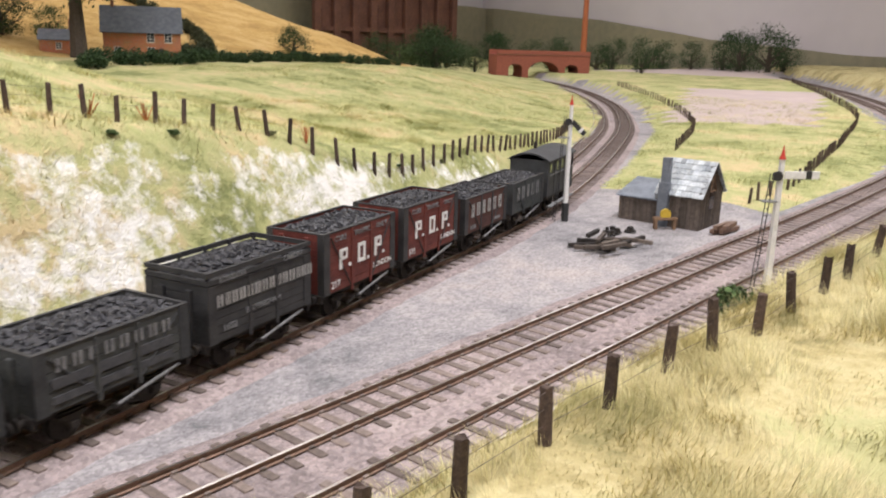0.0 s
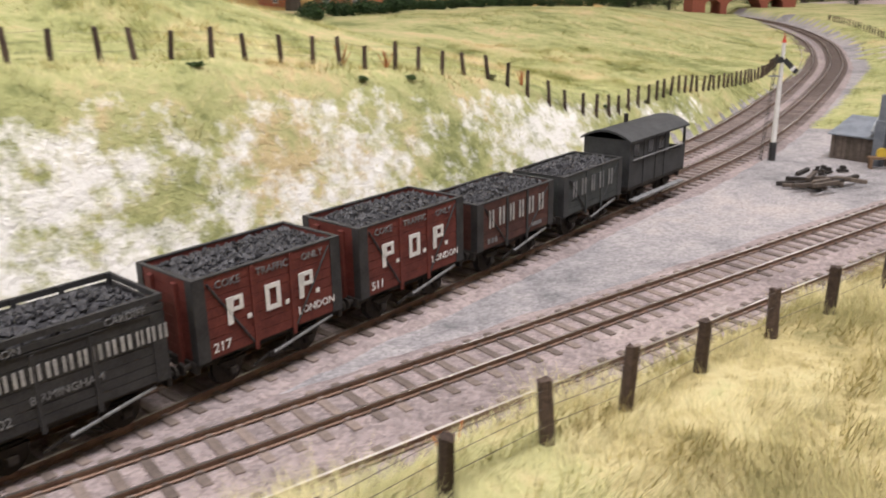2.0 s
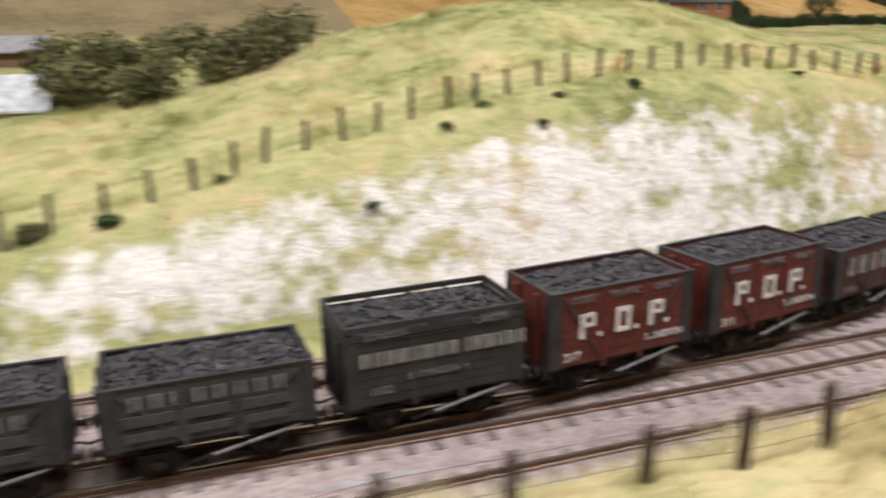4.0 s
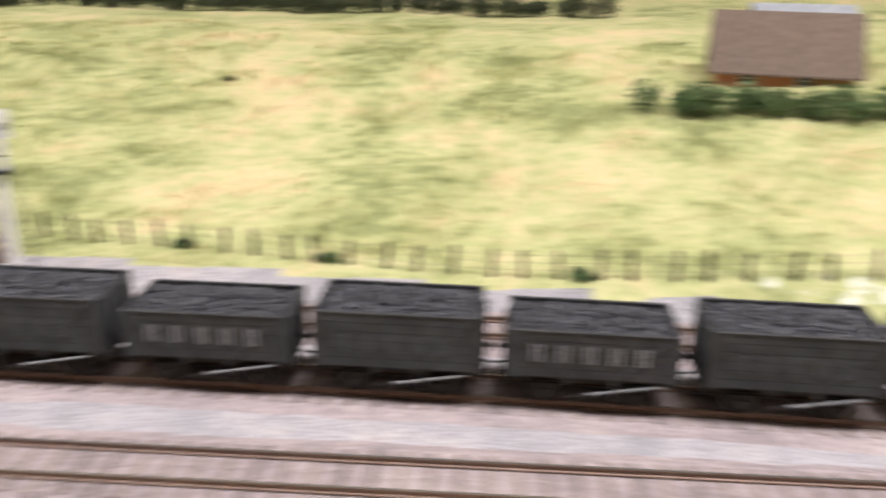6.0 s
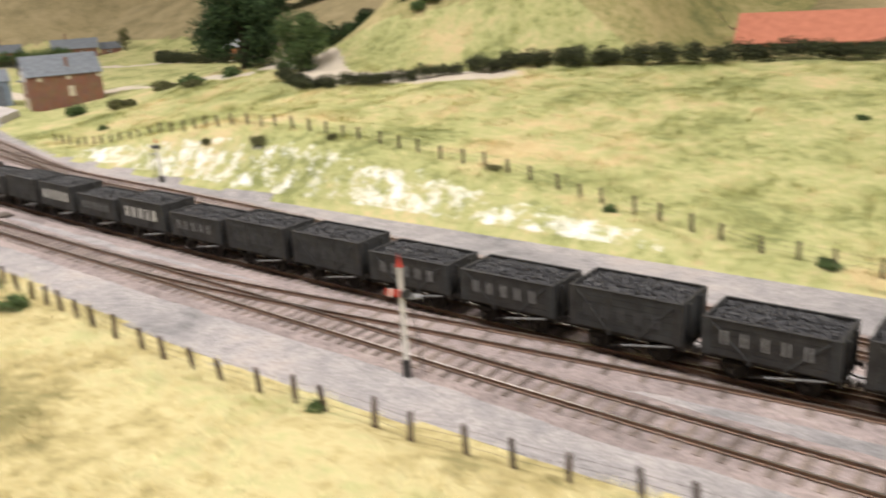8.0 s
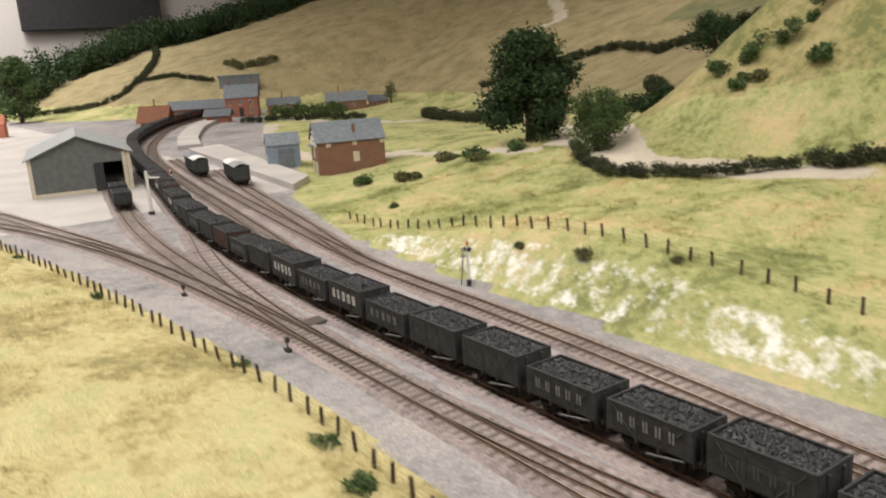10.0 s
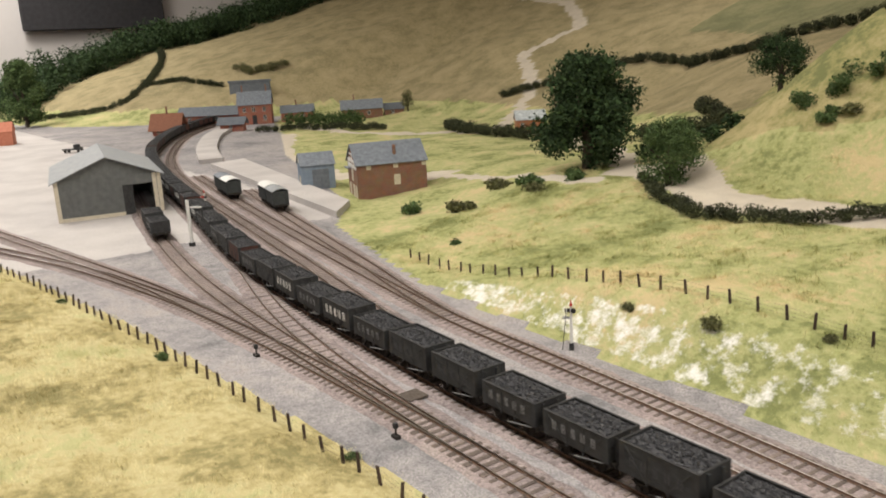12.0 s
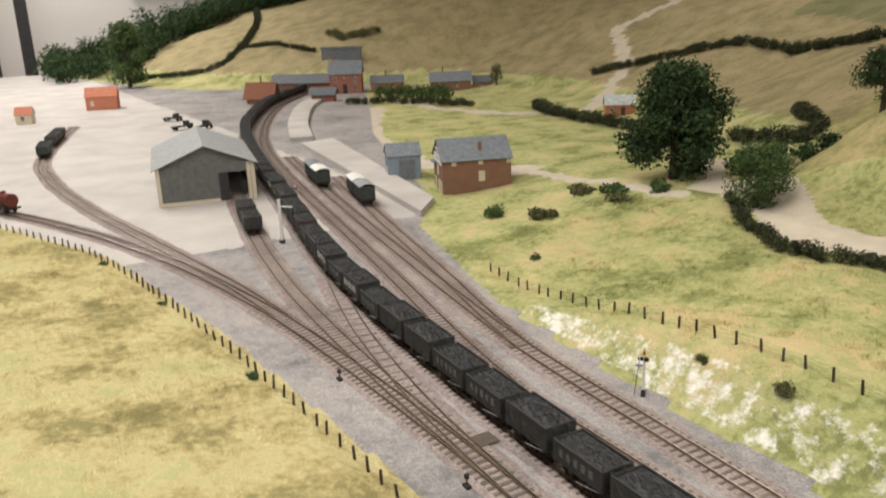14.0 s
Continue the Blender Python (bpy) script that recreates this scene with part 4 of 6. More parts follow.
def wagon(kind, seed):
    """One mineral wagon of the given livery."""
    face = -16.25
    if kind == "coke":
        w = thing("coke_wagon", "tall red oxide coke wagon with black ironwork and heaped load", "railway wagon", "goods train")
        running_gear(w)
        tub(w, 42.6, 8, "oxide", "black")
        part("load", coal_heap(61.2, 29.2, 41.2, 1.4, seed, 1.8), M["coal"], w, "dull grey coke lumps")
        marks([(-19.6, 24, 2.0, 9.6), (-18.4, 28.4, 5.4, 5.2, 1), (-11.6, 24, 1.6, 1.6), (-3.6, 24, 6.6, 9.6, 1), (5.0, 24, 1.6, 1.6), (11.6, 24, 2.0, 9.6), (12.8, 28.4, 5.4, 5.2, 1), (19.4, 24, 1.6, 1.6)],
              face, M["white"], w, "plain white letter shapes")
        words("COKE", 3.8, M["faded"], w, -18.5, face, 39.2)
        words("TRAFFIC", 3.8, M["faded"], w, 0.3, face, 39.2)
        words("ONLY", 3.8, M["faded"], w, 18.5, face, 39.2)
        words("LONDON", 4.0, M["white"], w, 19.5, face, 19.2)
        words("217" if seed % 2 else "511", 4.8, M["white"], w, -22.6, face, 17.4)
    elif kind == "railed":
        w = thing("coal_wagon", "black coal wagon with raised plank rails and white lettering", "railway wagon", "goods train")
        running_gear(w)
        tub(w, 36.6, 7, "black", "black", stripe=False)
        for z in (37.6, 40.6):
            bm = bmesh.new()
            for sy in (-1, 1):
                box(bm, -32.3, 32.3, *sorted((sy * 16.3, sy * 15.2)), z, z + 2.0)
            for sx in (-1, 1):
                box(bm, *sorted((sx * 32.3, sx * 31.2)), -15.2, 15.2, z, z + 2.0)
            part("coke_rail", bm, M["black"], w)
        for x in (-31, -15, 0, 15, 31):
            for sy in (-1, 1):
                part("rail_upright", boxm(x - 0.8, x + 0.8, *sorted((sy * 15.25, sy * 14.4)), 33, 42.6), M["black"], w)
        part("load", coal_heap(61.2, 29.2, 38.6, 4.0, seed, 2.2), M["coal"], w, "heaped black coal")
        marks(bars(-27.5, 28.0, 4.8, [4.2, 3.2, 3.6, 4.0, 3.8, 4.0, 3.8, 3.6, 3.8], 0.7) + bars(8.2, 28.0, 4.8, [3.8, 4.0, 4.4, 3.0, 3.4, 3.6], 0.6), face, M["worn_white"], w)
        words("BIRMINGHAM", 3.6, M["faded"], w, 0, face, 22.5)
        words("CARDIFF", 3.4, M["faded"], w, 19.5, -16.55, 38.6)
        words("LONDON", 3.4, M["faded"], w, -18.5, -16.55, 38.6)
        words("1602", 4.2, M["faded"], w, -20.5, face, 18.8)
    elif kind == "brown":
        w = thing("coal_wagon", "weathered brown coal wagon with white shaded letter bars", "railway wagon", "goods train")
        running_gear(w)
        tub(w, 36.0, 6, "brown", "black")
        part("load", coal_heap(61.2, 29.2, 34.8, 3.2, seed), M["coal"], w, "heaped black coal")
        marks(bars(-23, 23.5, 8.4, [4.6, 5.4, 4.6, 5.0, 5.6, 5.6], 3.2), face, M["worn_white"], w)
        marks(bars(-24, 16, 2.4, [2, 2, 2], 0.8) + bars(12, 16.4, 1.8, [9], 1), face, M["faded"], w)
    elif kind == "slate":
        w = thing("coal_wagon", "dusty slate-grey coal wagon with faded letter bars", "railway wagon", "goods train")
        running_gear(w)
        tub(w, 35.0, 6, "slate_green", "charcoal")
        part("load", coal_heap(61.2, 29.2, 33.8, 2.6, seed), M["coal"], w, "heaped black coal")
        marks(bars(-23, 22.5, 9, [5.0, 6.4, 4.6, 6.0, 6.0], 4.2), face, M["faded"], w)
    elif kind == "dusty":
        w = thing("coal_wagon", "dusty dark coal wagon with several faded rows of lettering", "railway wagon", "goods train")
        running_gear(w)
        tub(w, 34.0, 6, "dusty", "charcoal")
        part("load", coal_heap(61.2, 29.2, 32.8, 3.2, seed, 2.2), M["coal"], w, "heaped black coal")
        marks(bars(-24, 26.8, 4.4, [4.4] * 8, 1.8), face, M["faded"], w)
        marks(bars(-26, 21.5, 3.4, [15, 13, 15], 3.2) + bars(-26, 16.5, 2.6, [15, 13, 15], 3.2), face, M["dim"], w)
    else:
        top = {"bold": 36.5, "plain": 36.0, "low": 32.5, "rust": 35.5}[kind]
        colour = {"bold": "black", "plain": "charcoal", "low": "black", "rust": "brown"}[kind]
        lab = {"bold": "black coal wagon with bold white letter bars", "plain": "sooty black coal wagon with faint letter bars", "low": "low sooty black coal wagon with dim letter bars",
               "rust": "rusty brown coal wagon heaped with coal"}[kind]
        w = thing("coal_wagon", lab, "railway wagon", "goods train")
        running_gear(w)
        tub(w, top, 6 if kind != "low" else 5, colour, "black" if colour != "black" else "charcoal")
        part("load", coal_heap(61.2, 29.2, top - 1.3, 3.0, seed, 2.1), M["coal"], w, "heaped black coal")
        if kind == "bold":
            marks(bars(-24, 21.5, 9, [6, 6, 5.2, 6, 6], 4.4), face, M["white"], w)
        elif kind != "rust":
            marks(bars(-23, 20.5, 7.0, [5, 5, 4.4, 5, 5], 5.0), face, M["dim"] if kind == "plain" else M["faded"], w)
    return w


def brake_van():
    """A long goods brake van: cabin, open veranda, curved roof, footboards."""
    w = thing("brake_van", "dark grey goods brake van with curved roof and open veranda", "railway van", "goods train")
    running_gear(w, lever=False)
    part("floor", boxm(-38, 38, -15.5, 15.5, 13.2, 15), M["under"], w)
    for sy in (-1, 1):
        bm = boxm(-38, 14, *sorted((sy * 15.5, sy * 14.5)), 14.5, 43)
        part("cabin_side", bm, M["charcoal"], w)
        part("handrail", cylm((-34, sy * 16.1, 31), (34, sy * 16.1, 31), 0.45, n=6), M["faded"], w, "pale handrail")
        part("veranda_side", boxm(14, 38, *sorted((sy * 15.5, sy * 14.7)), 14.5, 29), M["charcoal"], w)
        part("veranda_post", boxm(36.6, 38, *sorted((sy * 15.5, sy * 14.2)), 29, 43), M["charcoal"], w)
        part("footboard", boxm(-34, 34, *sorted((sy * 18.2, sy * 14.5)), 6.0, 7.0), M["faded"], w, "worn timber footboard")
        for x in (-20, -4, 8):
            part("rib", boxm(x - 0.6, x + 0.6, *sorted((sy * 15.9, sy * 15.4)), 14.5, 43), M["charcoal"], w)
    for x in (-38, 13):
        part("cabin_end", boxm(x, x + 1, -14.5, 14.5, 14.5, 43), M["charcoal"], w)
    part("end_rail", boxm(37, 38, -14.5, 14.5, 14.5, 29), M["charcoal"], w)
    for sx in (-30.5, -12, 2):
        part("window", boxm(sx - 3, sx + 3, -15.75, -15.2, 33, 40), M["glass"], w)
    pts = [(-17 + 34 * i / 12, 43 + 5.4 * (1 - ((i - 6) / 6) ** 2)) for i in range(13)]
    bm = prism(pts + [(x, z - 1.2) for x, z in pts[::-1]], -40, 40)
    bmesh.ops.rotate(bm, verts=bm.verts, cent=(0, 0, 0), matrix=Matrix.Rotation(math.pi / 2, 3, "Z"))
    part("roof", bm, M["charcoal"], w, "sooty curved roof")
    part("chimney", cylm((-4, 6, 45), (-4, 6, 53), 1.4, n=8), M["under"], w)
    return w


# The train: from the brake van forward, each wagon a distance further on.
PITCH = 0.0745
VAN_S0 = 1.0  # set below from the place of the first coke wagon


def nearest_s(line, x):
    return min(((abs(p.x - x), s) for p, s in zip(line.p, line.s)))[1]


def travel(t):
    """How far the train has gone by t seconds."""
    return lerp_table([(0, 0.007), (2.0, 0.215), (4.2, 0.4265), (6.5, 0.678), (7.0, 0.734), (8.5, 0.8675), (9.0, 0.921), (14.0, 1.4745)], t)


def train():
    """Order from the rear: brake van, slate, brown, two coke wagons, railed wagon, dusty pair, then the long run of black coal wagons."""
    protos = {}
    order = ["van", "slate", "brown", "coke", "coke2", "railed", "dusty", "dusty", "plain", "low", "plain", "low", "plain", "plain", "low", "plain", "low", "plain", "low", "low", "plain", "plain", "low", "bold", "low", "bold", "plain", "low", "rust", "plain", "low"]
    rng = random.Random(5)
    order += [rng.choice(["plain", "plain", "low", "rust", "plain", "bold", "rust"]) for _ in range(44)]
    s_coke = nearest_s(T_LINE, 0.2446 + 0.031)  # middle of the leading coke wagon at the start
    out = []
    for i, k in enumerate(order):
        extra = 0.0065 if i == 0 else 0.0
        s0 = s_coke + (i - 4) * PITCH - extra
        if k == "van":
            w = brake_van()
        elif k in protos:
            w = copy_thing(protos[k], Matrix())
        else:
            w = wagon("coke" if k == "coke2" else k, 3 if k == "coke2" else 4 + len(protos) * 2)
            protos[k] = w
        out.append((w, s0))
    return out


TRAIN = train()


def motions():
    """The train draws away to the west at a walking pace, each wagon following the line."""
    times = [0.0, 1.0, 2.0, 3.0, 4.2, 5.3, 6.5, 7.0, 7.7, 8.5, 9.0, 10.0, 11.0, 12.0, 13.0, 14.0]
    for w, s0 in TRAIN:
        rows = []
        for t in times:
            s = s0 + travel(t)
            a, b = T_LINE.at(s - 0.0175), T_LINE.at(s + 0.0175)
            p, d = (a + b) / 2, a - b
            rows.append((t, pose(p.x, p.y, RAIL_TOP, 0, 0, math.degrees(math.atan2(d.y, d.x)))))
        walk(w, rows)


# ---- foliage ----
def leaf_cloud(centres, radii, count, size, seed, squash=0.8):
    """Many small leaf faces gathered over a set of lumps, with gaps between them."""
    rng = np.random.default_rng(seed)
    n = len(centres)
    pick = rng.integers(0, n, count)
    d = rng.normal(size=(count, 3))
    d /= np.linalg.norm(d, axis=1)[:, None]
    r = rng.uniform(0.3, 1.08, count)[:, None]
    C = np.array(centres)[pick] + d * np.array(radii)[pick][:, None] * r * np.array([1, 1, squash])
    a = rng.normal(size=(count, 3))
    b = rng.normal(size=(count, 3))
    sz = size * rng.uniform(0.5, 1.3, count)[:, None]
    a = a / np.linalg.norm(a, axis=1)[:, None] * sz
    b = b / np.linalg.norm(b, axis=1)[:, None] * sz
    V = np.stack([C - a * 0.6, C + b * 0.6, C + a, C - b * 0.6], 1).reshape(-1, 3)
    F = [(4 * i, 4 * i + 1, 4 * i + 2, 4 * i + 3) for i in range(count)]
    return V, F


def foliage(name, V, F, material, parent=None):
    me = bpy.data.meshes.new(name)
    me.from_pydata(V.tolist(), [], F)
    me.materials.append(material)
    ob = new(name, me)
    if parent:
        ob.parent = parent
    return ob


def tree(x, y, height, width, leaf, label, seed, trunk=0.3, z=None, count=2600):
    """Tapered trunk with limbs and a lumpy crown."""
    rng = random.Random(seed)
    t = thing("tree", label, "tree", m=pose(x, y, land(x, y)[0] if z is None else z))
    bm = bmesh.new()
    cyl(bm, (0, 0, -0.004), (0, 0, height * 0.55), width * 0.055, width * 0.03, n=8)
    for k in range(6):
        a = k * 1.05 + rng.uniform(-0.3, 0.3)
        cyl(bm, (0, 0, height * (trunk + 0.04 * k)), (math.cos(a) * width * 0.33, math.sin(a) * width * 0.33, height * (trunk + 0.22 + 0.06 * k)), width * 0.02, width * 0.008, n=5)
    part("trunk", bm, M["bark"], t, mm=False)
    cs, rs = [], []
    for k in range(42):
        u = rng.uniform(0, 1)
        h = trunk + (1 - trunk) * u
        w = width / 2 * math.sqrt(max(0.05, 1 - (2 * u - 0.85) ** 2 / 1.45))
        a = rng.uniform(0, 6.28)
        q = rng.uniform(0.35, 0.85)
        cs.append((math.cos(a) * w * q, math.sin(a) * w * q, height * h * 0.93))
        rs.append(width * rng.uniform(0.15, 0.24))
    cs.append((0, 0, height * 0.62))
    rs.append(width * 0.3)
    V, F = leaf_cloud(cs, rs, int(count * 3.6), height * 0.024, seed)
    foliage("crown", V, F, M[leaf], t)
    return t


def hedge(pts, width, height, leaf, label, seed, name="hedge", dens=1.0):
    """A ragged line of clumps along the ground."""
    line = Line([p[:2] for p in pts])
    rng = random.Random(seed)
    cs, rs = [], []
    n = max(3, int(line.length / (min(width, height) * 0.5)))
    for i in range(n):
        p = line.at(line.length * i / n)
        h = height * rng.uniform(0.7, 1.15)
        cs.append((p.x + rng.uniform(-0.2, 0.2) * width, p.y + rng.uniform(-0.2, 0.2) * width, land(p.x, p.y)[0] + h * 0.5))
        rs.append(h * 0.55)
    V, F = leaf_cloud(cs, rs, int(n * 460 * dens), height * 0.09, seed, 0.9)
    return tagged(foliage(name, V, F, M[leaf]), label, name)


def bush(x, y, r, leaf, label, seed, squash=0.7):
    rng = random.Random(seed)
    z = land(x, y)[0]
    cs = [(x + rng.uniform(-0.5, 0.5) * r, y + rng.uniform(-0.5, 0.5) * r, z + r * rng.uniform(-0.05, 0.3)) for _ in range(8)]
    V, F = leaf_cloud(cs, [r * rng.uniform(0.35, 0.6) for _ in cs], 1100, r * 0.14, seed, squash)
    return tagged(foliage("bush", V, F, M[leaf]), label, "bush", "bushes")


def grass_patch(name, x0, x1, y0, y1, count, kinds, material, length, width, label, seed):
    """Static-grass fibres scattered over the banks, longer in clumps and thin over bare chalk."""
    rng = np.random.default_rng(seed)
    x, y, q = rng.uniform(x0, x1, count), rng.uniform(y0, y1, count), rng.uniform(0, 1, count)
    z, bare, face = lands(x, y)
    cl = 0.7 * ripple(x * 30, y * 30, 5) + 0.5 * ripple(x * 95, y * 95, 6)
    ok = np.isin(zones(x, y), kinds) & (q > 0.25 - 0.7 * cl) & (rng.uniform(0, 1, count) > bare * 1.5 - 0.12)
    for pts, w in LANES:
        ok &= ~near_path(x, y, pts, w * 1.05)
    x, y, z, q, cl, bare = (v[ok] for v in (x, y, z, q, cl, bare))
    n = len(x)
    h = length * (0.72 + 0.95 * np.clip(cl, -0.55, 1)) * (0.5 + 0.7 * q) * np.where(bare > 0.2, 0.75, 1.0)
    a = 7 * ripple(x * 8, y * 8, 2) + 5 * ripple(x * 40, y * 40, 9) + rng.normal(0, 0.8, n)
    lean = h * rng.uniform(0.25, 1.25, n)
    ca, sa, w = np.cos(a), np.sin(a), width * rng.uniform(0.7, 1.4, n)
    V = np.empty((n, 3, 3))
    V[:, 0] = np.stack([x - sa * w, y + ca * w, z - 0.0005], 1)
    V[:, 1] = np.stack([x + sa * w, y - ca * w, z - 0.0005], 1)
    V[:, 2] = np.stack([x + ca * lean, y + sa * lean, z + h * 0.85], 1)
    me = bpy.data.meshes.new(name)
    me.vertices.add(3 * n)
    me.vertices.foreach_set("co", V.ravel())
    me.loops.add(3 * n)
    me.loops.foreach_set("vertex_index", np.arange(3 * n, dtype=np.int32))
    me.polygons.add(n)
    me.polygons.foreach_set("loop_start", np.arange(0, 3 * n, 3, dtype=np.int32))
    me.update(calc_edges=True)
    me.materials.append(M[material])
    return tagged(new(name, me), label, "grass", kind="stuff")


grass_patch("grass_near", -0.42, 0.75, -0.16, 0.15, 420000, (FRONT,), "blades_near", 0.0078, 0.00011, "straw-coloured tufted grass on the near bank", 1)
grass_patch("grass_front", -3.4, -0.42, -0.3, 0.14, 330000, (FRONT,), "blades_front", 0.0058, 0.00017, "straw-coloured tufted grass along the front of the layout", 2)
grass_patch("grass_bank", -0.8, 0.9, 0.28, 0.80, 330000, (BACK,), "blades_back", 0.0052, 0.00016, "pale green and straw grass on the chalk bank", 3)
grass_patch("grass_bank_west", -2.75, -0.8, 0.33, 0.95, 380000, (BACK,), "blades_back", 0.0056, 0.0002, "pale green and straw grass on the western field", 4)
grass_patch("grass_meadow", 0.7, 2.0, 0.2, 1.3, 120000, (BACK, INFIELD), "blades_back", 0.0052, 0.00022, "light green meadow grass", 5)

# ---- fences ----
fence("dark split-post fence with wires along the near bank", [(1.05, 0.050), (0.7, 0.062), (0.5, 0.072), (0.272, 0.084), (0.205, 0.089), (0.127, 0.092), (0.05, 0.088), (-0.027, 0.083), (-0.10, 0.088), (-0.18, 0.092), (-0.30, 0.106), (-0.42, 0.122)], 0.0275, 14.5, stout=True)
fence("low dark post and wire fence along the front field", [(-0.45, 0.124), (-0.8, 0.118), (-1.1, 0.114), (-1.3, 0.110), (-1.46, 0.094), (-1.6, 0.080), (-1.8, 0.078), (-2.0, 0.094), (-2.3, 0.078), (-2.6, 0.055),
      (-3.07, -0.012), (-3.5, -0.175)], 0.0255, 14.0)
fence("dark post and wire fence along the crest of the chalk bank", [(1.15, 0.715), (0.95, 0.61), (0.75, 0.53), (0.6, 0.475), (0.4515, 0.4262), (0.3775, 0.4142), (0.2934, 0.4108), (0.2187, 0.4039), (0.12, 0.397), (0.0, 0.38),
      (-0.12, 0.365), (-0.205, 0.352), (-0.29, 0.326), (-0.376, 0.318), (-0.55, 0.325), (-0.75, 0.343), (-0.95, 0.372), (-1.03, 0.384)], 0.0195, 15.0)
fence("low post and wire fence on the western chalk bank", [(-1.26, 0.392), (-1.4, 0.398), (-1.6, 0.425), (-1.74, 0.45), (-1.88, 0.452), (-2.11, 0.456), (-2.3, 0.462), (-2.5, 0.47), (-2.63, 0.483)], 0.0265, 13.5)
fence("dark post fence round the curve of the line", [(1.02, 0.474), (1.37, 0.61), (1.76, 0.86), (2.23, 1.24)], 0.03, 15.0)
fence("leaning dark post fence beside the main line", [(0.72, 0.262), (0.86, 0.268), (1.1, 0.31), (1.37, 0.362), (1.75, 0.449), (2.16, 0.615), (2.6, 0.80), (3.2, 1.06)], 0.026, 15.0)


# ---- signals ----
def signal(m, height, label, arms, base="black", ladder=1, finial="red"):
    """A square white post on a dark foot with arms, lamp, ladder and finial; arms: (height, side, tilt, colour, length)."""
    s = thing("semaphore_signal", label, "signal", "semaphore signals", m)
    foot = height * 0.16
    part("base", boxm(-2.2, 2.2, -2.2, 2.2, -1, foot, bev=0.3), M["black"], s, "black-painted foot")
    bm = cylm((0, 0, foot), (0, 0, height), 2.2, 1.5, n=4)
    bmesh.ops.rotate(bm, verts=bm.verts, cent=(0, 0, 0), matrix=Matrix.Rotation(math.pi / 4, 3, "Z"))
    part("post", bm, M["white"], s, "white post")
    bm = cylm((0, 0, height), (0, 0, height + 2), 1.8, 1.2, n=8)
    cyl(bm, (0, 0, height + 2), (0, 0, height + 7), 1.1, 0.1, n=8)
    part("finial", bm, M[finial], s, "small red finial")
    for h, side, tilt, col, ln in arms:
        bm = boxm(0.8, ln, -0.4, 0.4, -2.0, 2.0, bev=0.15)
        a = part("arm", bm, M[col], s, "signal arm with a contrasting band", at=Matrix.Translation((0, -2.4 * MM, h * MM)) @ Matrix.Rotation(math.radians(tilt), 4, "Y") @ (Matrix.Rotation(math.pi, 4, "Z") if side < 0 else Matrix()))
        part("band", boxm(ln * 0.62, ln * 0.78, -0.55, 0.55, -2.1, 2.1), M["white"] if col != "white" else M["black"], a)
        part("spectacle", cylm((side * -2.4, -2.4, h - 0.6), (side * -2.4, -1.4, h - 0.6), 2.6, n=10), M["black"], s)
        part("lamp", boxm(-side * 2.4 - 1.2, -side * 2.4 + 1.2, -1, 1.6, h - 3.2, h + 0.8, bev=0.2), M["black"], s)
    part("platform", boxm(-6.0 * ladder - 2.5, 2.5 - 6.0 * ladder + 2, -3, 3, height * 0.72, height * 0.72 + 0.7), M["faded"], s)
    bm = bmesh.new()
    for dy in (-1.9, 1.9):
        cyl(bm, (-9 * ladder, dy, 0), (-4.5 * ladder, dy, height * 0.9), 0.28, n=4)
    n = int(height / 4)
    for i in range(1, n):
        z = height * 0.9 * i / n
        x = (-9 + 4.5 * i / n) * ladder
        cyl(bm, (x, -1.9, z), (x, 1.9, z), 0.25, n=4)
    part("ladder", bm, M["black"], s)
    return s


signal(pose(0.545, 0.3405, 0, 0, 0, -35), 90, "tall white semaphore signal with black foot beside the train", [(78, 1, 42, "black", 15)])
signal(pose(0.4357, 0.1438, 0, 0, 0, -42), 80, "white semaphore signal with ladder and red finial by the main line", [(72, 1, 0, "white", 20)])
signal(pose(-1.597, 0.140, 0, 0, 0, 40), 62, "short white signal with small red arm beside the front track", [(48, -1, 10, "red", 8)], ladder=-1)
signal(pose(-2.184, 0.385, 0, 0, 0, 40), 46, "white signal with black arm below the chalk bank", [(42, -1, 0, "black", 6)], ladder=1)
signal(pose(-3.223, 0.405, 0, 0, 0, 50), 45, "white signal post with red arm beside the loop", [(38, -1, -10, "red", 9)])


def bracket_signal():
    """Two white dolls on a bracket beside the signal box."""
    s = thing("bracket_signal", "white bracket signal with two dolls and dark landing", "signal", "semaphore signals", pose(-1.006, 0.326, 0, 0, 0, 12))
    part("base", boxm(-3, 3, -3, 3, -1, 7, bev=0.3), M["concrete"], s)
    part("post", boxm(-2.2, 2.2, -2.2, 2.2, 7, 56, bev=0.3), M["white"], s)
    part("landing", boxm(-16, 6, -4, 4, 56, 58), M["black"], s, "dark timber landing")
    bm = bmesh.new()
    cyl(bm, (0, 0, 46), (-13, 0, 56), 0.8, n=5)
    part("brace", bm, M["black"], s)
    for x, h in ((-13, 82), (2.5, 88)):
        part("doll", boxm(x - 1.8, x + 1.8, -1.8, 1.8, 58, h), M["white"], s, "white doll post")
        part("arm", boxm(x + 1, x + 5, -2.6, -1.9, h - 9, h - 5), M["faded"], s)
        part("lamp", boxm(x - 3.6, x - 1.6, -1.4, 1.4, h - 10, h - 6), M["black"], s)
        part("sighting_board", boxm(x - 5, x + 5, 1.9, 2.7, h - 14, h + 1), M["white"], s, "white square sighting board")
        part("handrail", cylm((x - 4, -3.5, 66), (x + 4, -3.5, 66), 0.4, n=5), M["black"], s)
    bm = bmesh.new()
    for dx in (9, 12):
        cyl(bm, (dx, 2, 0), (dx - 4, 2, 57), 0.3, n=4)
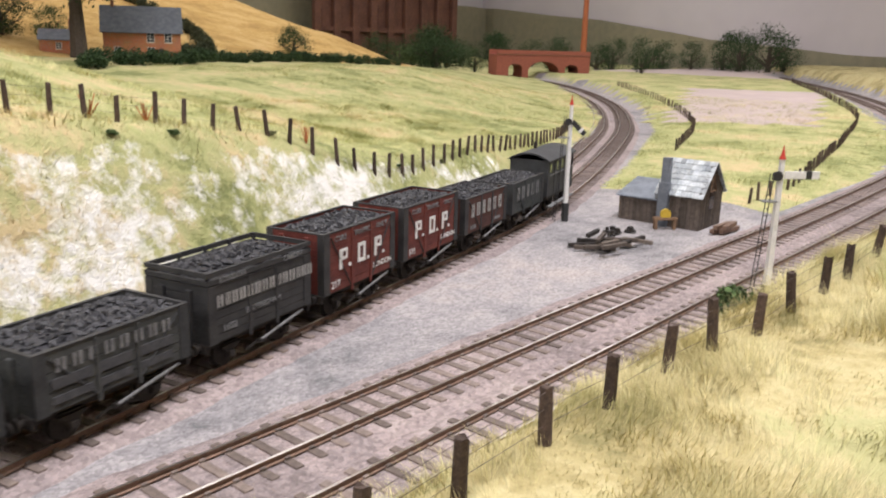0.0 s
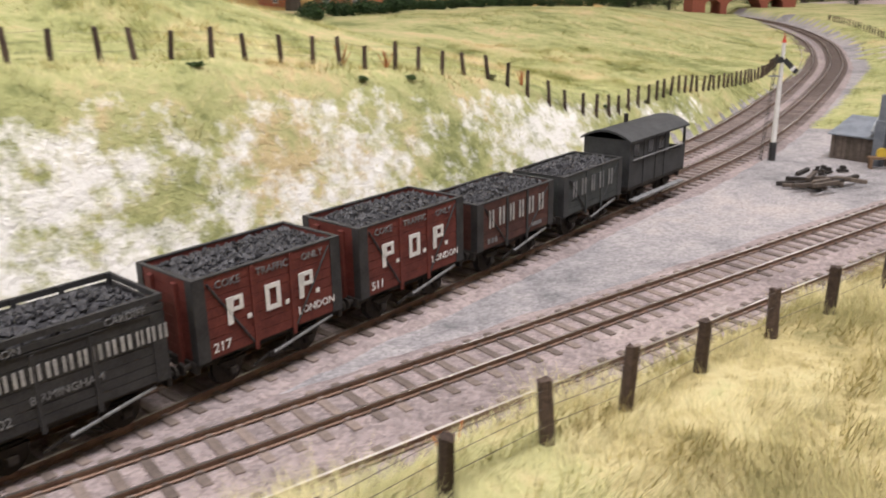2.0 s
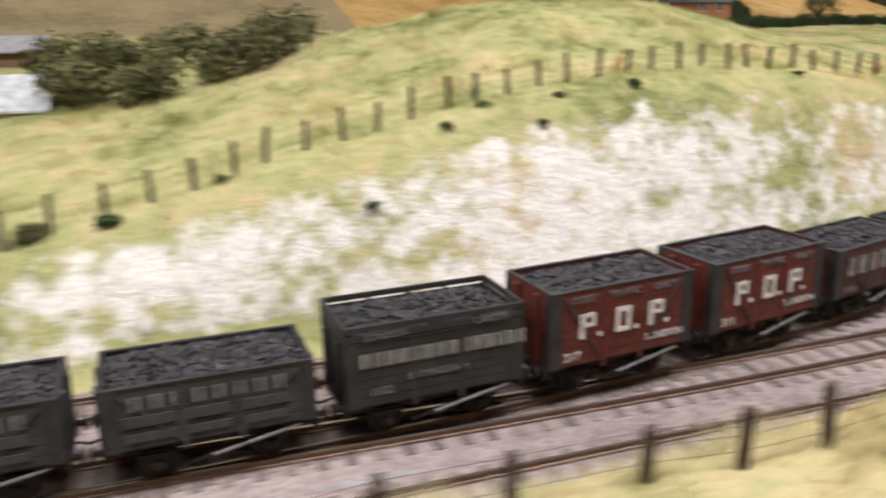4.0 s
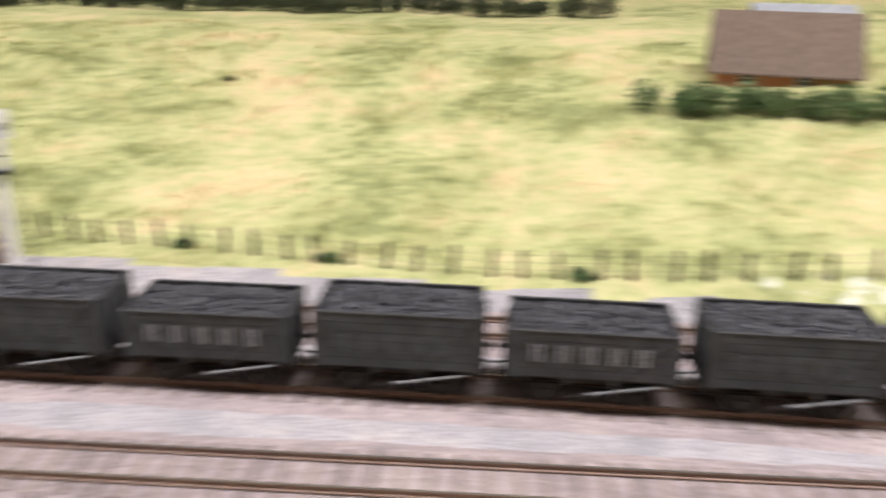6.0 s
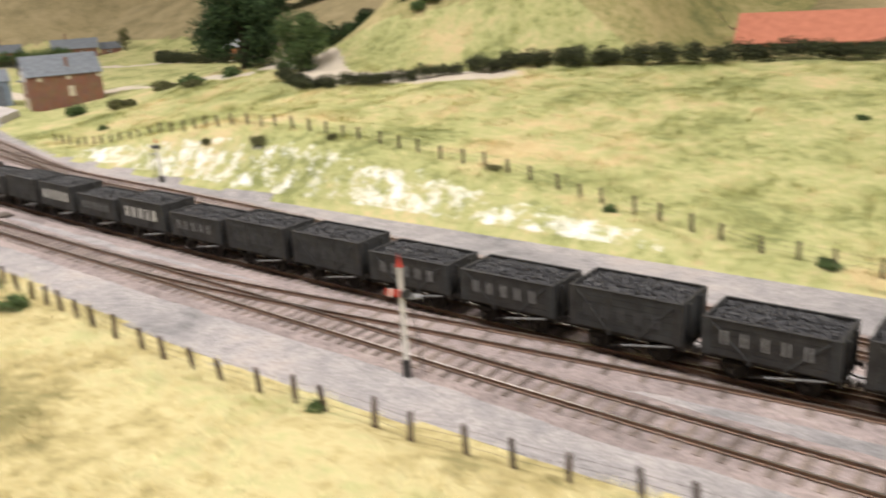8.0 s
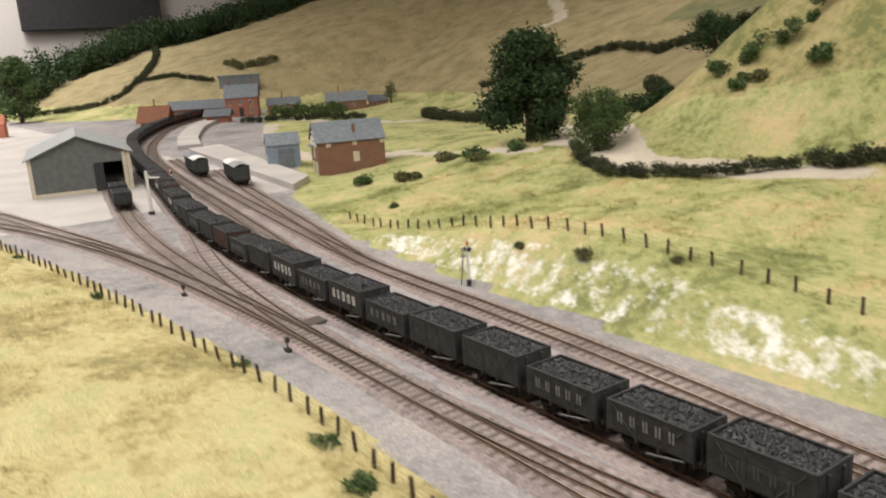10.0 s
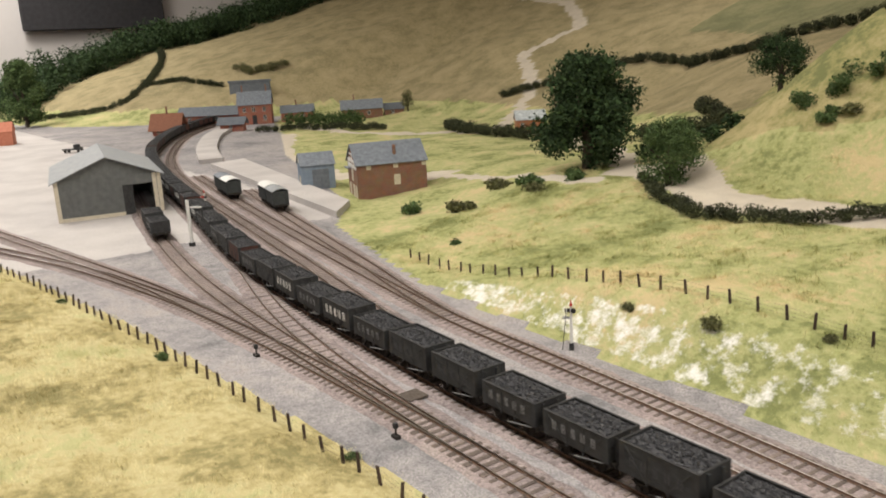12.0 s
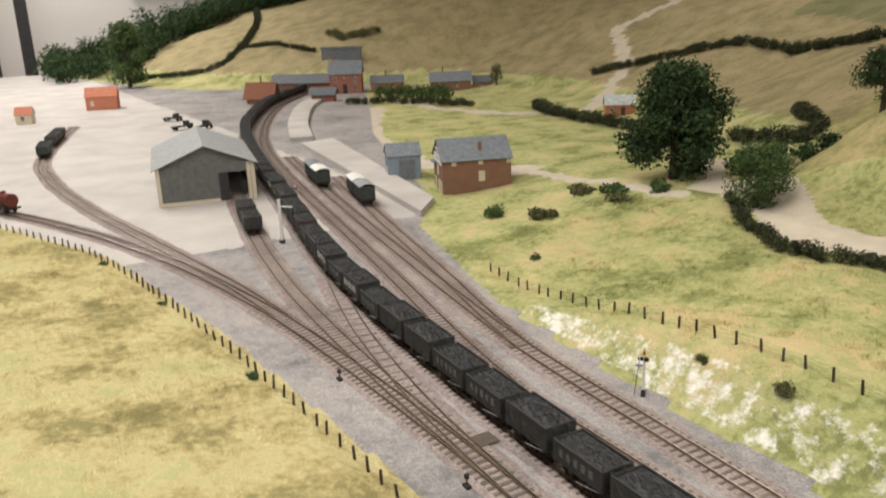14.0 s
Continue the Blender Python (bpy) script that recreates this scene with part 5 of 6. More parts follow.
    for i in range(12):
        cyl(bm, (9 - 4 * i / 13, 2, 4.4 * i + 2), (12 - 4 * i / 13, 2, 4.4 * i + 2), 0.25, n=4)
    part("ladder", bm, M["black"], s)


bracket_signal()


# ---- lineside hut and its clutter ----
def hut():
    """Tarred plank hut with lean-to, slate roof, brick chimney; x runs along the front."""
    h = thing("platelayers_hut", "weathered dark plank hut with pale slate roof and lean-to", "hut", m=pose(0.588, 0.318, 0, 0, 0, -88))
    L0, L1, D = 34, 67, 44
    rng = random.Random(2)

    def boards(x0, x1, y0, y1, z1, along):
        a = x0 if along == "x" else y0
        end = x1 if along == "x" else y1
        while a < end - 0.5:
            b = min(end, a + rng.uniform(2.4, 3.4))
            t = rng.uniform(0, 0.5)
            zz = z1(a, b) if callable(z1) else z1
            bm = boxm(a, b - 0.25, y0 - t, y1, -0.5, zz) if along == "x" else boxm(x0, x1 + t, a, b - 0.25, -0.5, zz)
            part("plank", bm, M["plank"], h)
            a = b

    boards(0, L0, 2, 3.2, 20, "x")
    boards(-0.2, 1, 2, D - 8, lambda a, b: 20 + 9 * (a / D), "y")
    boards(L0, L1, 0, 1.2, 27, "x")
    boards(L1 - 1.2, L1, 0, D, lambda a, b: 27 + 23 * (1 - abs((a + b) / 2 - D / 2) / (D / 2)), "y")
    part("back_wall", boxm(0, L1, D - 1, D, -0.5, 26), M["plank"], h)
    part("inner_wall", boxm(L0, L0 + 1, 1, D - 1, -0.5, 30), M["plank"], h)
    bm = bmesh.new()
    v = [bm.verts.new(p) for p in ((L0, 0, 27), (L0, D, 27), (L0, D / 2, 49))]
    bm.faces.new(v)
    part("gable", bm, M["plank"], h)
    for sy in (0, 1):
        n = 7
        for k in range(n):
            y0, y1 = -3 + (D / 2 + 3) * k / n, -3 + (D / 2 + 3) * (k + 1.25) / n
            z0, z1 = 24.5 + 26 * k / n, 24.5 + 26 * (k + 1.25) / n
            x = L0 - 3
            while x < L1 + 3:
                w = rng.uniform(4, 6)
                e = min(x + w - 0.2, L1 + 3)
                bm = bmesh.new()
                yy = (lambda q: q) if sy == 0 else (lambda q: D - q)
                lift = rng.uniform(0, 0.5)
                q = [(x, yy(y0), z0 + 0.6 + lift), (e, yy(y0), z0 + 0.6 + lift), (e, yy(min(y1, D / 2)), min(z1, 50.5)), (x, yy(min(y1, D / 2)), min(z1, 50.5))]
                top = [bm.verts.new(p) for p in q]
                bot = [bm.verts.new((p[0], p[1], p[2] - 0.7)) for p in q]
                bm.faces.new(top if sy == 0 else top[::-1])
                for i in range(4):
                    j = (i + 1) % 4
                    bm.faces.new((top[i], bot[i], bot[j], top[j]))
                part("slate", bm, M["slate_pale"], h)
                x += w
    bm = bmesh.new()
    q = [(-2, -1, 19.5), (L0 - 0.5, -1, 19.5), (L0 - 0.5, D - 8, 30), (-2, D - 8, 30)]
    top = [bm.verts.new(p) for p in q]
    bot = [bm.verts.new((p[0], p[1], p[2] - 1)) for p in q]
    bm.faces.new(top)
    bm.faces.new(bot[::-1])
    for i in range(4):
        bm.faces.new((top[i], bot[i], bot[(i + 1) % 4], top[(i + 1) % 4]))
    part("lean_to_roof", bm, M["slate"], h, "grey lean-to roof")
    bm = boxm(L0 + 1, L0 + 9, -5, 1, -0.5, 34, bev=0.4)
    box(bm, L0 + 2, L0 + 8, -4, 1.5, 33, 53, bev=0.3)
    part("chimney", bm, M["slate"], h, "sooty brick chimney")
    part("window", boxm(L1 - 0.2, L1 + 0.5, D / 2 - 4, D / 2 + 4, 14, 24), M["glass"], h)
    bm = bmesh.new()
    cyl(bm, (L1 + 0.8, D / 2 - 6, 28), (L1 + 0.8, D / 2 + 6, 28), 0.6, n=4)
    cyl(bm, (L1 + 0.8, D / 2 - 6, 28), (L1 + 0.8, D / 2, 40), 0.6, n=4)
    cyl(bm, (L1 + 0.8, D / 2 + 6, 28), (L1 + 0.8, D / 2, 40), 0.6, n=4)
    part("gable_frame", bm, M["timber"], h, "pale triangular timber frame")


hut()


def clutter():
    rng = random.Random(9)
    for i in range(14):
        a = rng.uniform(-25, 35) if i < 9 else rng.uniform(40, 75)
        L = rng.uniform(14, 30)
        lg = thing("old_sleeper", "grey weathered timber baulk lying in a loose pile", "timber", "timber pile", pose(0.492 + rng.uniform(-0.018, 0.02), 0.268 + rng.uniform(-0.014, 0.02), 0.0008 + 0.0024 * (i // 5), 0, rng.uniform(-4, 4), a - 55))
        part("baulk", boxm(-L / 2, L / 2, -1.5, 1.5, 0, 2.6, bev=0.25), M["plank"] if i % 3 else M["under"], lg)
    for i in range(6):
        c = thing("rail_chair_heap", "heap of dark iron chairs beside the timber pile", "iron scrap", "iron heap", pose(0.535 + rng.uniform(-0.012, 0.012), 0.289 + rng.uniform(-0.008, 0.008), 0.0005, 0, 0, rng.uniform(0, 180)))
        bm = boxm(-3, 3, -2, 2, 0, 1.5, bev=0.3)
        box(bm, -1, 1, -2, 2, 1.2, 4.2, bev=0.3)
        part("chair", bm, M["under"], c)
    b = thing("grinding_bench", "brown trestle bench with a yellow wheel before the hut", "bench", m=pose(0.578, 0.272, 0, 0, 0, -50))
    part("top", boxm(-9, 9, -3, 3, 7, 9, bev=0.3), M["timber"], b)
    for x in (-7, 7):
        for y in (-2.2, 2.2):
            part("leg", boxm(x - 1, x + 1, y - 0.8, y + 0.8, 0, 7.2), M["timber"], b)
    part("wheel", cylm((0, -1.4, 11.5), (0, 1.4, 11.5), 4.0, n=16), M["yellow"], b, "yellow grinding wheel")
    for i in range(4):
        lg = thing("log", "reddish brown timber baulk stacked by the track", "timber", "baulk stack", pose(0.600 + 0.004 * (i % 2), 0.236 - 0.004 * (i % 2), 0.0005 + 0.0031 * (i // 2), 0, 0, -12 + 6 * i))
        part("baulk", boxm(-13, 13, -1.8, 1.8, 0, 3.2, bev=0.3), M["rail"], lg)


clutter()


# ---- buildings ----
def brick_material(name, c1, c2, mortar):
    m = bpy.data.materials.new(name)
    m.use_nodes = True
    nt = m.node_tree
    N, Lk = nt.nodes, nt.links
    bs = N["Principled BSDF"]
    bs.inputs["Roughness"].default_value = 0.9
    tc = N.new("ShaderNodeTexCoord")
    sp = N.new("ShaderNodeSeparateXYZ")
    ad = N.new("ShaderNodeMath")
    cb = N.new("ShaderNodeCombineXYZ")
    br = N.new("ShaderNodeTexBrick")
    Lk.new(tc.outputs["Object"], sp.inputs[0])
    Lk.new(sp.outputs[0], ad.inputs[0])
    Lk.new(sp.outputs[1], ad.inputs[1])
    Lk.new(ad.outputs[0], cb.inputs[0])
    Lk.new(sp.outputs[2], cb.inputs[1])
    Lk.new(cb.outputs[0], br.inputs["Vector"])
    br.inputs["Scale"].default_value = 100
    br.inputs["Brick Width"].default_value, br.inputs["Row Height"].default_value, br.inputs["Mortar Size"].default_value = 0.36, 0.15, 0.018
    br.inputs["Color1"].default_value, br.inputs["Color2"].default_value, br.inputs["Mortar"].default_value = (*c1, 1), (*c2, 1), (*mortar, 1)
    nz = N.new("ShaderNodeTexNoise")
    nz.inputs["Scale"].default_value = 60
    Lk.new(tc.outputs["Object"], nz.inputs["Vector"])
    mx = N.new("ShaderNodeMix")
    mx.data_type, mx.blend_type = "RGBA", "MULTIPLY"
    mx.inputs[0].default_value = 0.45
    Lk.new(br.outputs["Color"], mx.inputs[6])
    Lk.new(nz.outputs["Color"], mx.inputs[7])
    Lk.new(mx.outputs[2], bs.inputs["Base Color"])
    bp = N.new("ShaderNodeBump")
    bp.inputs["Strength"].default_value, bp.inputs["Distance"].default_value = 0.6, 0.0003
    bp.invert = True
    Lk.new(br.outputs["Fac"], bp.inputs["Height"])
    Lk.new(bp.outputs[0], bs.inputs["Normal"])
    return m


M["brickwork"] = brick_material("brickwork", (0.66, 0.24, 0.10), (0.50, 0.17, 0.07), (0.38, 0.27, 0.20))
M["brickwork_brown"] = brick_material("brickwork_brown", (0.36, 0.17, 0.10), (0.27, 0.12, 0.075), (0.27, 0.2, 0.16))
M["brickwork_red"] = brick_material("brickwork_red", (0.52, 0.17, 0.11), (0.40, 0.13, 0.085), (0.35, 0.23, 0.18))


def window(parent, x0, x1, y, z0, z1, frame="white", cols=2, rows=3, out=-1, axis="x"):
    """A window set in a wall: glass, frame with glazing bars, sill; out: the side that it faces."""
    def bx(a0, a1, d0, d1, b0, b1):
        d0, d1 = sorted((y + out * d0, y + out * d1))
        return boxm(a0, a1, d0, d1, b0, b1) if axis == "x" else boxm(d0, d1, a0, a1, b0, b1)
    w = part("window", bx(x0, x1, -0.4, 0.25, z0, z1), M["glass"], parent)
    for i in range(cols + 1):
        a = x0 + (x1 - x0) * i / cols
        part("glazing_bar", bx(a - 0.35, a + 0.35, 0.1, 0.6, z0, z1), M[frame], w)
    for i in range(rows + 1):
        a = z0 + (z1 - z0) * i / rows
        part("glazing_bar", bx(x0, x1, 0.1, 0.55, a - 0.3, a + 0.3), M[frame], w)
    part("sill", bx(x0 - 1, x1 + 1, -0.2, 1.6, z0 - 1.6, z0 - 0.2), M["cream"], w, "pale stone sill")
    return w


def slab(pts, thick):
    """A sloping roof plane with thickness."""
    bm = bmesh.new()
    top = [bm.verts.new(p) for p in pts]
    bot = [bm.verts.new((p[0], p[1], p[2] - thick)) for p in pts]
    bm.faces.new(top)
    bm.faces.new(bot[::-1])
    n = len(pts)
    for i in range(n):
        bm.faces.new((top[i], bot[i], bot[(i + 1) % n], top[(i + 1) % n]))
    bmesh.ops.recalc_face_normals(bm, faces=bm.faces)
    return bm


def signal_box():
    L, D, H = 145, 54, 46
    b = thing("signal_box", "orange brick signal box with slate hipped roof and glazed upper floor", "signal box", m=pose(-1.2345, 0.3267, 0, 0, 0, 1.4))
    for nm, q in (("front_wall", (0, L, 0, 3)), ("back_wall", (0, L, D - 3, D)), ("end_wall", (0, 3, 3, D - 3)), ("end_wall", (L - 3, L, 3, D - 3))):
        part(nm, boxm(*q, -1, H), M["brickwork"], b)
    for x in (29, 67, 106):
        window(b, x - 6.5, x + 6.5, 0, 12, 25)
        pts = [(x - 6.5, 25)] + [(x + 6.5 * math.cos(math.pi - math.pi * k / 8), 25 + 3.6 * math.sin(math.pi * k / 8)) for k in range(1, 8)] + [(x + 6.5, 25)]
        part("arch_light", prism(pts, -0.3, 0.2), M["glass"], b)
    part("upper_floor", boxm(0, L, 0, D, H, H + 1), M["timber"], b)
    part("balcony", boxm(-2, L + 2, -4.5, 0, H - 1.2, H + 0.2), M["white"], b, "white balcony edge")
    part("name_board", boxm(54, 84, -1.2, -0.1, 36.5, 39.5), M["black"], b, "dark board with a plain pale bar")
    part("name_bar", boxm(57, 81, -1.5, -1.1, 37.3, 38.7), M["faded"], b)
    for x in np.linspace(0, L - 2.4, 9):
        part("mullion", boxm(x, x + 2.4, 0, 2.2, H + 1, 68), M["timber"], b)
    for y in (16, 34, D - 2.4):
        for x in (0, L - 2.4):
            part("mullion", boxm(x, x + 2.4, y, y + 2.4, H + 1, 68), M["timber"], b)
    part("sill_rail", boxm(-0.4, L + 0.4, -0.4, 1.8, H + 4.2, H + 5.4), M["timber"], b)
    part("upper_back_wall", boxm(20, L - 24, D - 2, D, H + 1, 68), M["timber"], b)
    part("lever_frame", boxm(14, L - 14, 14, 20, H + 1, H + 9), M["black"], b, "dark lever frame behind the glass")
    for i in range(18):
        part("lever", cylm((18 + 6.2 * i, 17, H + 8), (18 + 6.2 * i, 20, H + 15), 0.4, n=5), M["faded"], b)
    part("handrail", cylm((-2, -4.2, H + 7), (L + 2, -4.2, H + 7), 0.45, n=5), M["white"], b)
    x0, x1, y0, y1, zb, zt = -9, L + 9, -9, D + 9, 67, 88
    rx0, rx1, ry = 26, L - 26, D / 2
    part("roof", slab([(x0, y0, zb), (x1, y0, zb), (rx1, ry, zt), (rx0, ry, zt)], 1.5), M["slate"], b)
    part("roof", slab([(x1, y1, zb), (x0, y1, zb), (rx0, ry, zt), (rx1, ry, zt)], 1.5), M["slate"], b)
    part("roof", slab([(x1, y0, zb), (x1, y1, zb), (rx1, ry, zt)], 1.5), M["slate"], b)
    part("roof", slab([(x0, y1, zb), (x0, y0, zb), (rx0, ry, zt)], 1.5), M["slate"], b)
    for k in range(1, 9):
        f = k / 9
        part("slate_course", boxm(x0 + (rx0 - x0) * f, x1 + (rx1 - x1) * f, y0 + (ry - y0) * f - 0.2, y0 + (ry - y0) * f + 0.3, zb + (zt - zb) * f - 0.1, zb + (zt - zb) * f + 0.35), M["slate"], b)
    part("ridge", cylm((rx0, ry, zt + 0.2), (rx1, ry, zt + 0.2), 0.9, n=6), M["slate"], b)
    part("gutter", boxm(x0, x1, y0 - 1, y0 + 0.2, zb - 1.5, zb - 0.2), M["white"], b)
    part("chimney", boxm(68, 77, D - 4, D + 4, 60, 102), M["brickwork_red"], b, "red brick chimney")
    st = part("stair", boxm(L + 2, L + 18, 8, 24, H - 1, H), M["timber"], b, "brown timber outside stair")
    for i in range(12):
        part("tread", boxm(L + 18 + i * 4.2, L + 23 + i * 4.2, 8, 24, H - 4.4 - i * 3.8, H - 3.6 - i * 3.8), M["timber"], st)
    for y in (8, 24):
        bm = cylm((L + 18, y, H - 1), (L + 70, y, 0), 0.9, n=4)
        cyl(bm, (L + 18, y, H + 11), (L + 70, y, 12), 0.5, n=4)
        for i in range(7):
            cyl(bm, (L + 18 + i * 8.4, y, H - 3 - i * 7.6), (L + 18 + i * 8.4, y, H + 11 - i * 6.6), 0.4, n=4)
        part("stringer", bm, M["timber"], st)
    part("door", boxm(L - 0.3, L + 0.6, 10, 22, 2, 26), M["black"], b, "dark door to the locking room")


signal_box()


def gabled(name, label, cat, m, L, D, H, R, wall, roof, over=4, windows=(), doors=(), chimneys=(), group=""):
    """A plain gabled building: four walls with thickness, two roof planes, windows on the front, doors, chimneys. Ridge along x."""
    b = thing(name, label, cat, group, m)
    part("front_wall", boxm(0, L, 0, 2, -2, H), M[wall], b)
    part("back_wall", boxm(0, L, D - 2, D, -2, H), M[wall], b)
    for x in (0, L - 2):
        bm = prism([(2, -2), (D - 2, -2), (D - 2, H), (D / 2, R - 1.5), (2, H)], x, x + 2)
        bmesh.ops.rotate(bm, verts=bm.verts, cent=(0, 0, 0), matrix=Matrix.Rotation(math.pi / 2, 3, "Z"))
        bmesh.ops.scale(bm, vec=(-1, 1, 1), verts=bm.verts)
        bmesh.ops.recalc_face_normals(bm, faces=bm.faces)
        part("gable_wall", bm, M[wall], b)
    s = (R - H) / (D / 2)
    part("roof", slab([(-over, -over, H - s * over), (L + over, -over, H - s * over), (L + over, D / 2, R), (-over, D / 2, R)], 1.6), M[roof], b)
    part("roof", slab([(-over, D / 2, R), (L + over, D / 2, R), (L + over, D + over, H - s * over), (-over, D + over, H - s * over)], 1.6), M[roof], b)
    for x0, x1, z0, z1, col in windows:
        if col == "glass":
            window(b, x0, x1, 0, z0, z1)
        else:
            # Black panels are painted stand-ins for the shade inside open barn fronts.
            part("window", boxm(x0, x1, -0.5, 0.2, z0, z1), M[col], b, "flat panel over an opening, black for a dark interior")
    for x0, x1, z1, col in doors:
        part("door", boxm(x0, x1, -0.6, 0.2, 0, z1), M[col], b)
    for x, y, z in chimneys:
        part("chimney", boxm(x - 3, x + 3, y - 3, y + 3, H, z, bev=0.3), M["brickwork_brown"], b)
    return b


def warehouse():
    b = gabled("warehouse", "brown brick warehouse with grey slate roof and white timbered gable", "warehouse", pose(-3.112, 0.695, 0, 0, 0, 70), 150, 108, 74, 112, "brickwork_brown", "slate", 4,
               [(78, 92, 24, 46, "cream"), (20, 30, 60, 68, "cream"), (78, 88, 60, 68, "cream"), (140, 150, 60, 68, "cream")], (), [(86, 20, 106)])
    bm = boxm(-1.2, 0.2, 8, 100, 62, 68)
    box(bm, -1.2, 0.2, 8, 100, 74, 79)
    box(bm, -1.2, 0.2, 26, 82, 88, 92)
    for y in (12, 30, 54, 78, 94):
        box(bm, -1.4, 0.2, y - 2, y + 2, 60, 92 - abs(y - 54) * 0.4)
    part("gable_timber", bm, M["white"], b, "white timbering on the gable")
    for y in (20, 46, 84):
        part("door", boxm(-0.9, 0.2, y - 8, y + 8, 0, 26), M["cream"], b, "pale loading door")
    part("loading_door", boxm(-1, 0.2, 46, 62, 34, 58), M["cream"], b)
    part("hood", boxm(-10, 0, 66, 100, 58, 60), M["slate"], b)
    s = gabled("store_shed", "blue-grey corrugated store shed with slate roof", "shed", pose(-3.322, 0.672, 0, 0, 0, 70), 76, 70, 58, 82, "blue", "slate", 3, [], [(24, 62, 46, "slate")])
    for y in np.arange(4, 68, 4):
        part("corrugation", boxm(-0.7, 0.1, y, y + 1.8, 0, 58), M["blue"], s)
    part("window", boxm(-1, 0.1, 38, 50, 60, 70), M["cream"], s)
    part("door", boxm(-1.1, 0.1, 20, 40, 0, 30), M["cream"], s)


warehouse()


def goods_shed():
    """Broad grey-boarded shed; the gable with the rail door faces east."""
    b = thing("goods_shed", "broad dark grey goods shed with pale sheet roof", "goods shed", m=pose(-3.40, 0.165, 0, 0, 0, -12))
    W, H, R, L = 205, 82, 124, 330
    d0, d1, dh = 128, 188, 62
    bm = bmesh.new()
    box(bm, -2, 0, 0, d0, -1, H)
    box(bm, -2, 0, d1, W, -1, H)
    box(bm, -2, 0, d0, d1, dh, H)
    part("gable_boarding", bm, M["grey_wall"], b)
    bm = prism([(0, H), (W, H), (W / 2, R - 2)], -2, 0)
    bmesh.ops.rotate(bm, verts=bm.verts, cent=(0, 0, 0), matrix=Matrix.Rotation(math.pi / 2, 3, "Z"))
    bmesh.ops.scale(bm, vec=(-1, 1, 1), verts=bm.verts)
    bmesh.ops.translate(bm, verts=bm.verts, vec=(-2, 0, 0))
    bmesh.ops.recalc_face_normals(bm, faces=bm.faces)
    part("gable", bm, M["grey_wall"], b)
    for z in range(6, 80, 6):
        part("board_edge", boxm(-0.1, 0.5, 2, d0 - 2, z, z + 0.6), M["grey_wall"], b)
    part("plinth", boxm(-0.5, 1.2, 0, d0, -1, 7), M["cream"], b, "buff brick plinth")
    for y in (0, d1, W - 8):
        part("pier", boxm(-4, 1.6, y, y + 8, -1, H), M["cream"], b, "buff brick pier")
    part("side_wall", boxm(-L, -2, 0, 3, -1, H), M["grey_wall"], b)
    part("side_wall", boxm(-L, -2, W - 3, W, -1, H), M["grey_wall"], b)
    part("end_wall", boxm(-L, -L + 3, 3, W - 3, -1, H), M["grey_wall"], b)
    part("platform", boxm(-L + 6, -6, 60, d0 - 4, -1, 13), M["timber"], b)
    s = (R - H) / (W / 2)
    part("roof", slab([(-L - 6, -8, H - 8 * s), (8, -8, H - 8 * s), (8, W / 2, R), (-L - 6, W / 2, R)], 2), M["grey_roof"], b)
    part("roof", slab([(-L - 6, W / 2, R), (8, W / 2, R), (8, W + 8, H - 8 * s), (-L - 6, W + 8, H - 8 * s)], 2), M["grey_roof"], b)
    part("dark_door_leaf", boxm(-5, -2, d0, d0 + 20, 0, dh), M["black"], b)


goods_shed()

# small yard and station buildings
gabled("station_house", "red brick station house with grey slate roof", "station building", pose(-5.29, 1.36, 0, 0, 0, 60), 150, 100, 95, 150, "brickwork_red", "slate", 5,
       [(20, 34, 58, 78, "glass"), (64, 78, 58, 78, "glass"), (112, 126, 58, 78, "glass"), (20, 34, 16, 40, "glass"), (112, 126, 16, 40, "glass")], [(62, 82, 42, "black")], [(20, 50, 178), (130, 50, 178)])
gabled("station_wing", "low red brick station wing with slate roof", "station building", pose(-5.2, 1.53, 0, 0, 0, 60), 150, 80, 46, 76, "brickwork_red", "slate", 5, [(20, 36, 14, 32, "glass"), (90, 106, 14, 32, "glass")], (), [(70, 40, 100)])
gabled("village_house", "low stone house with dark slate roof behind the hedge", "house", pose(-5.02, 1.75, 0, 0, 0, 60), 190, 90, 46, 84, "brickwork_brown", "slate", 5, [(30, 44, 16, 32, "glass"), (120, 134, 16, 32, "glass")], (), [(60, 45, 110)])
gabled("village_house", "small stone cottage with dark slate roof behind the hedge", "house", pose(-4.93, 1.93, 0, 0, 0, 60), 90, 80, 34, 60, "brickwork_brown", "slate", 4, [(30, 44, 10, 26, "glass")])
gabled("platform_shelter", "brick platform shelter with broad slate canopy", "station building", pose(-5.2, 0.93, 0, 0, 0, 45), 120, 60, 44, 92, "brickwork_red", "brick_dark", 14, [(20, 34, 12, 32, "glass"), (80, 94, 12, 32, "glass")], (), [(60, 30, 120)])
gabled("station_canopy", "dark platform canopy building beside the line", "station building", pose(-5.62, 1.2, 0, 0, 0, 45), 330, 60, 56, 84, "brickwork_red", "slate", 14, [(40, 54, 14, 36, "glass"), (180, 194, 14, 36, "glass")])
gabled("platform_building", "small brick building under a slate canopy on the platform", "station building", pose(-5.05, 1.17, 0, 0, 0, 50), 100, 46, 40, 60, "brickwork_red", "slate", 12, [(40, 54, 12, 30, "glass")])
gabled("yard_office", "small red painted yard office", "hut", pose(-5.55, 0.32, 0, 0, 0, 70), 130, 70, 60, 96, "tile", "tile", 3, [(20, 34, 16, 40, "cream")])
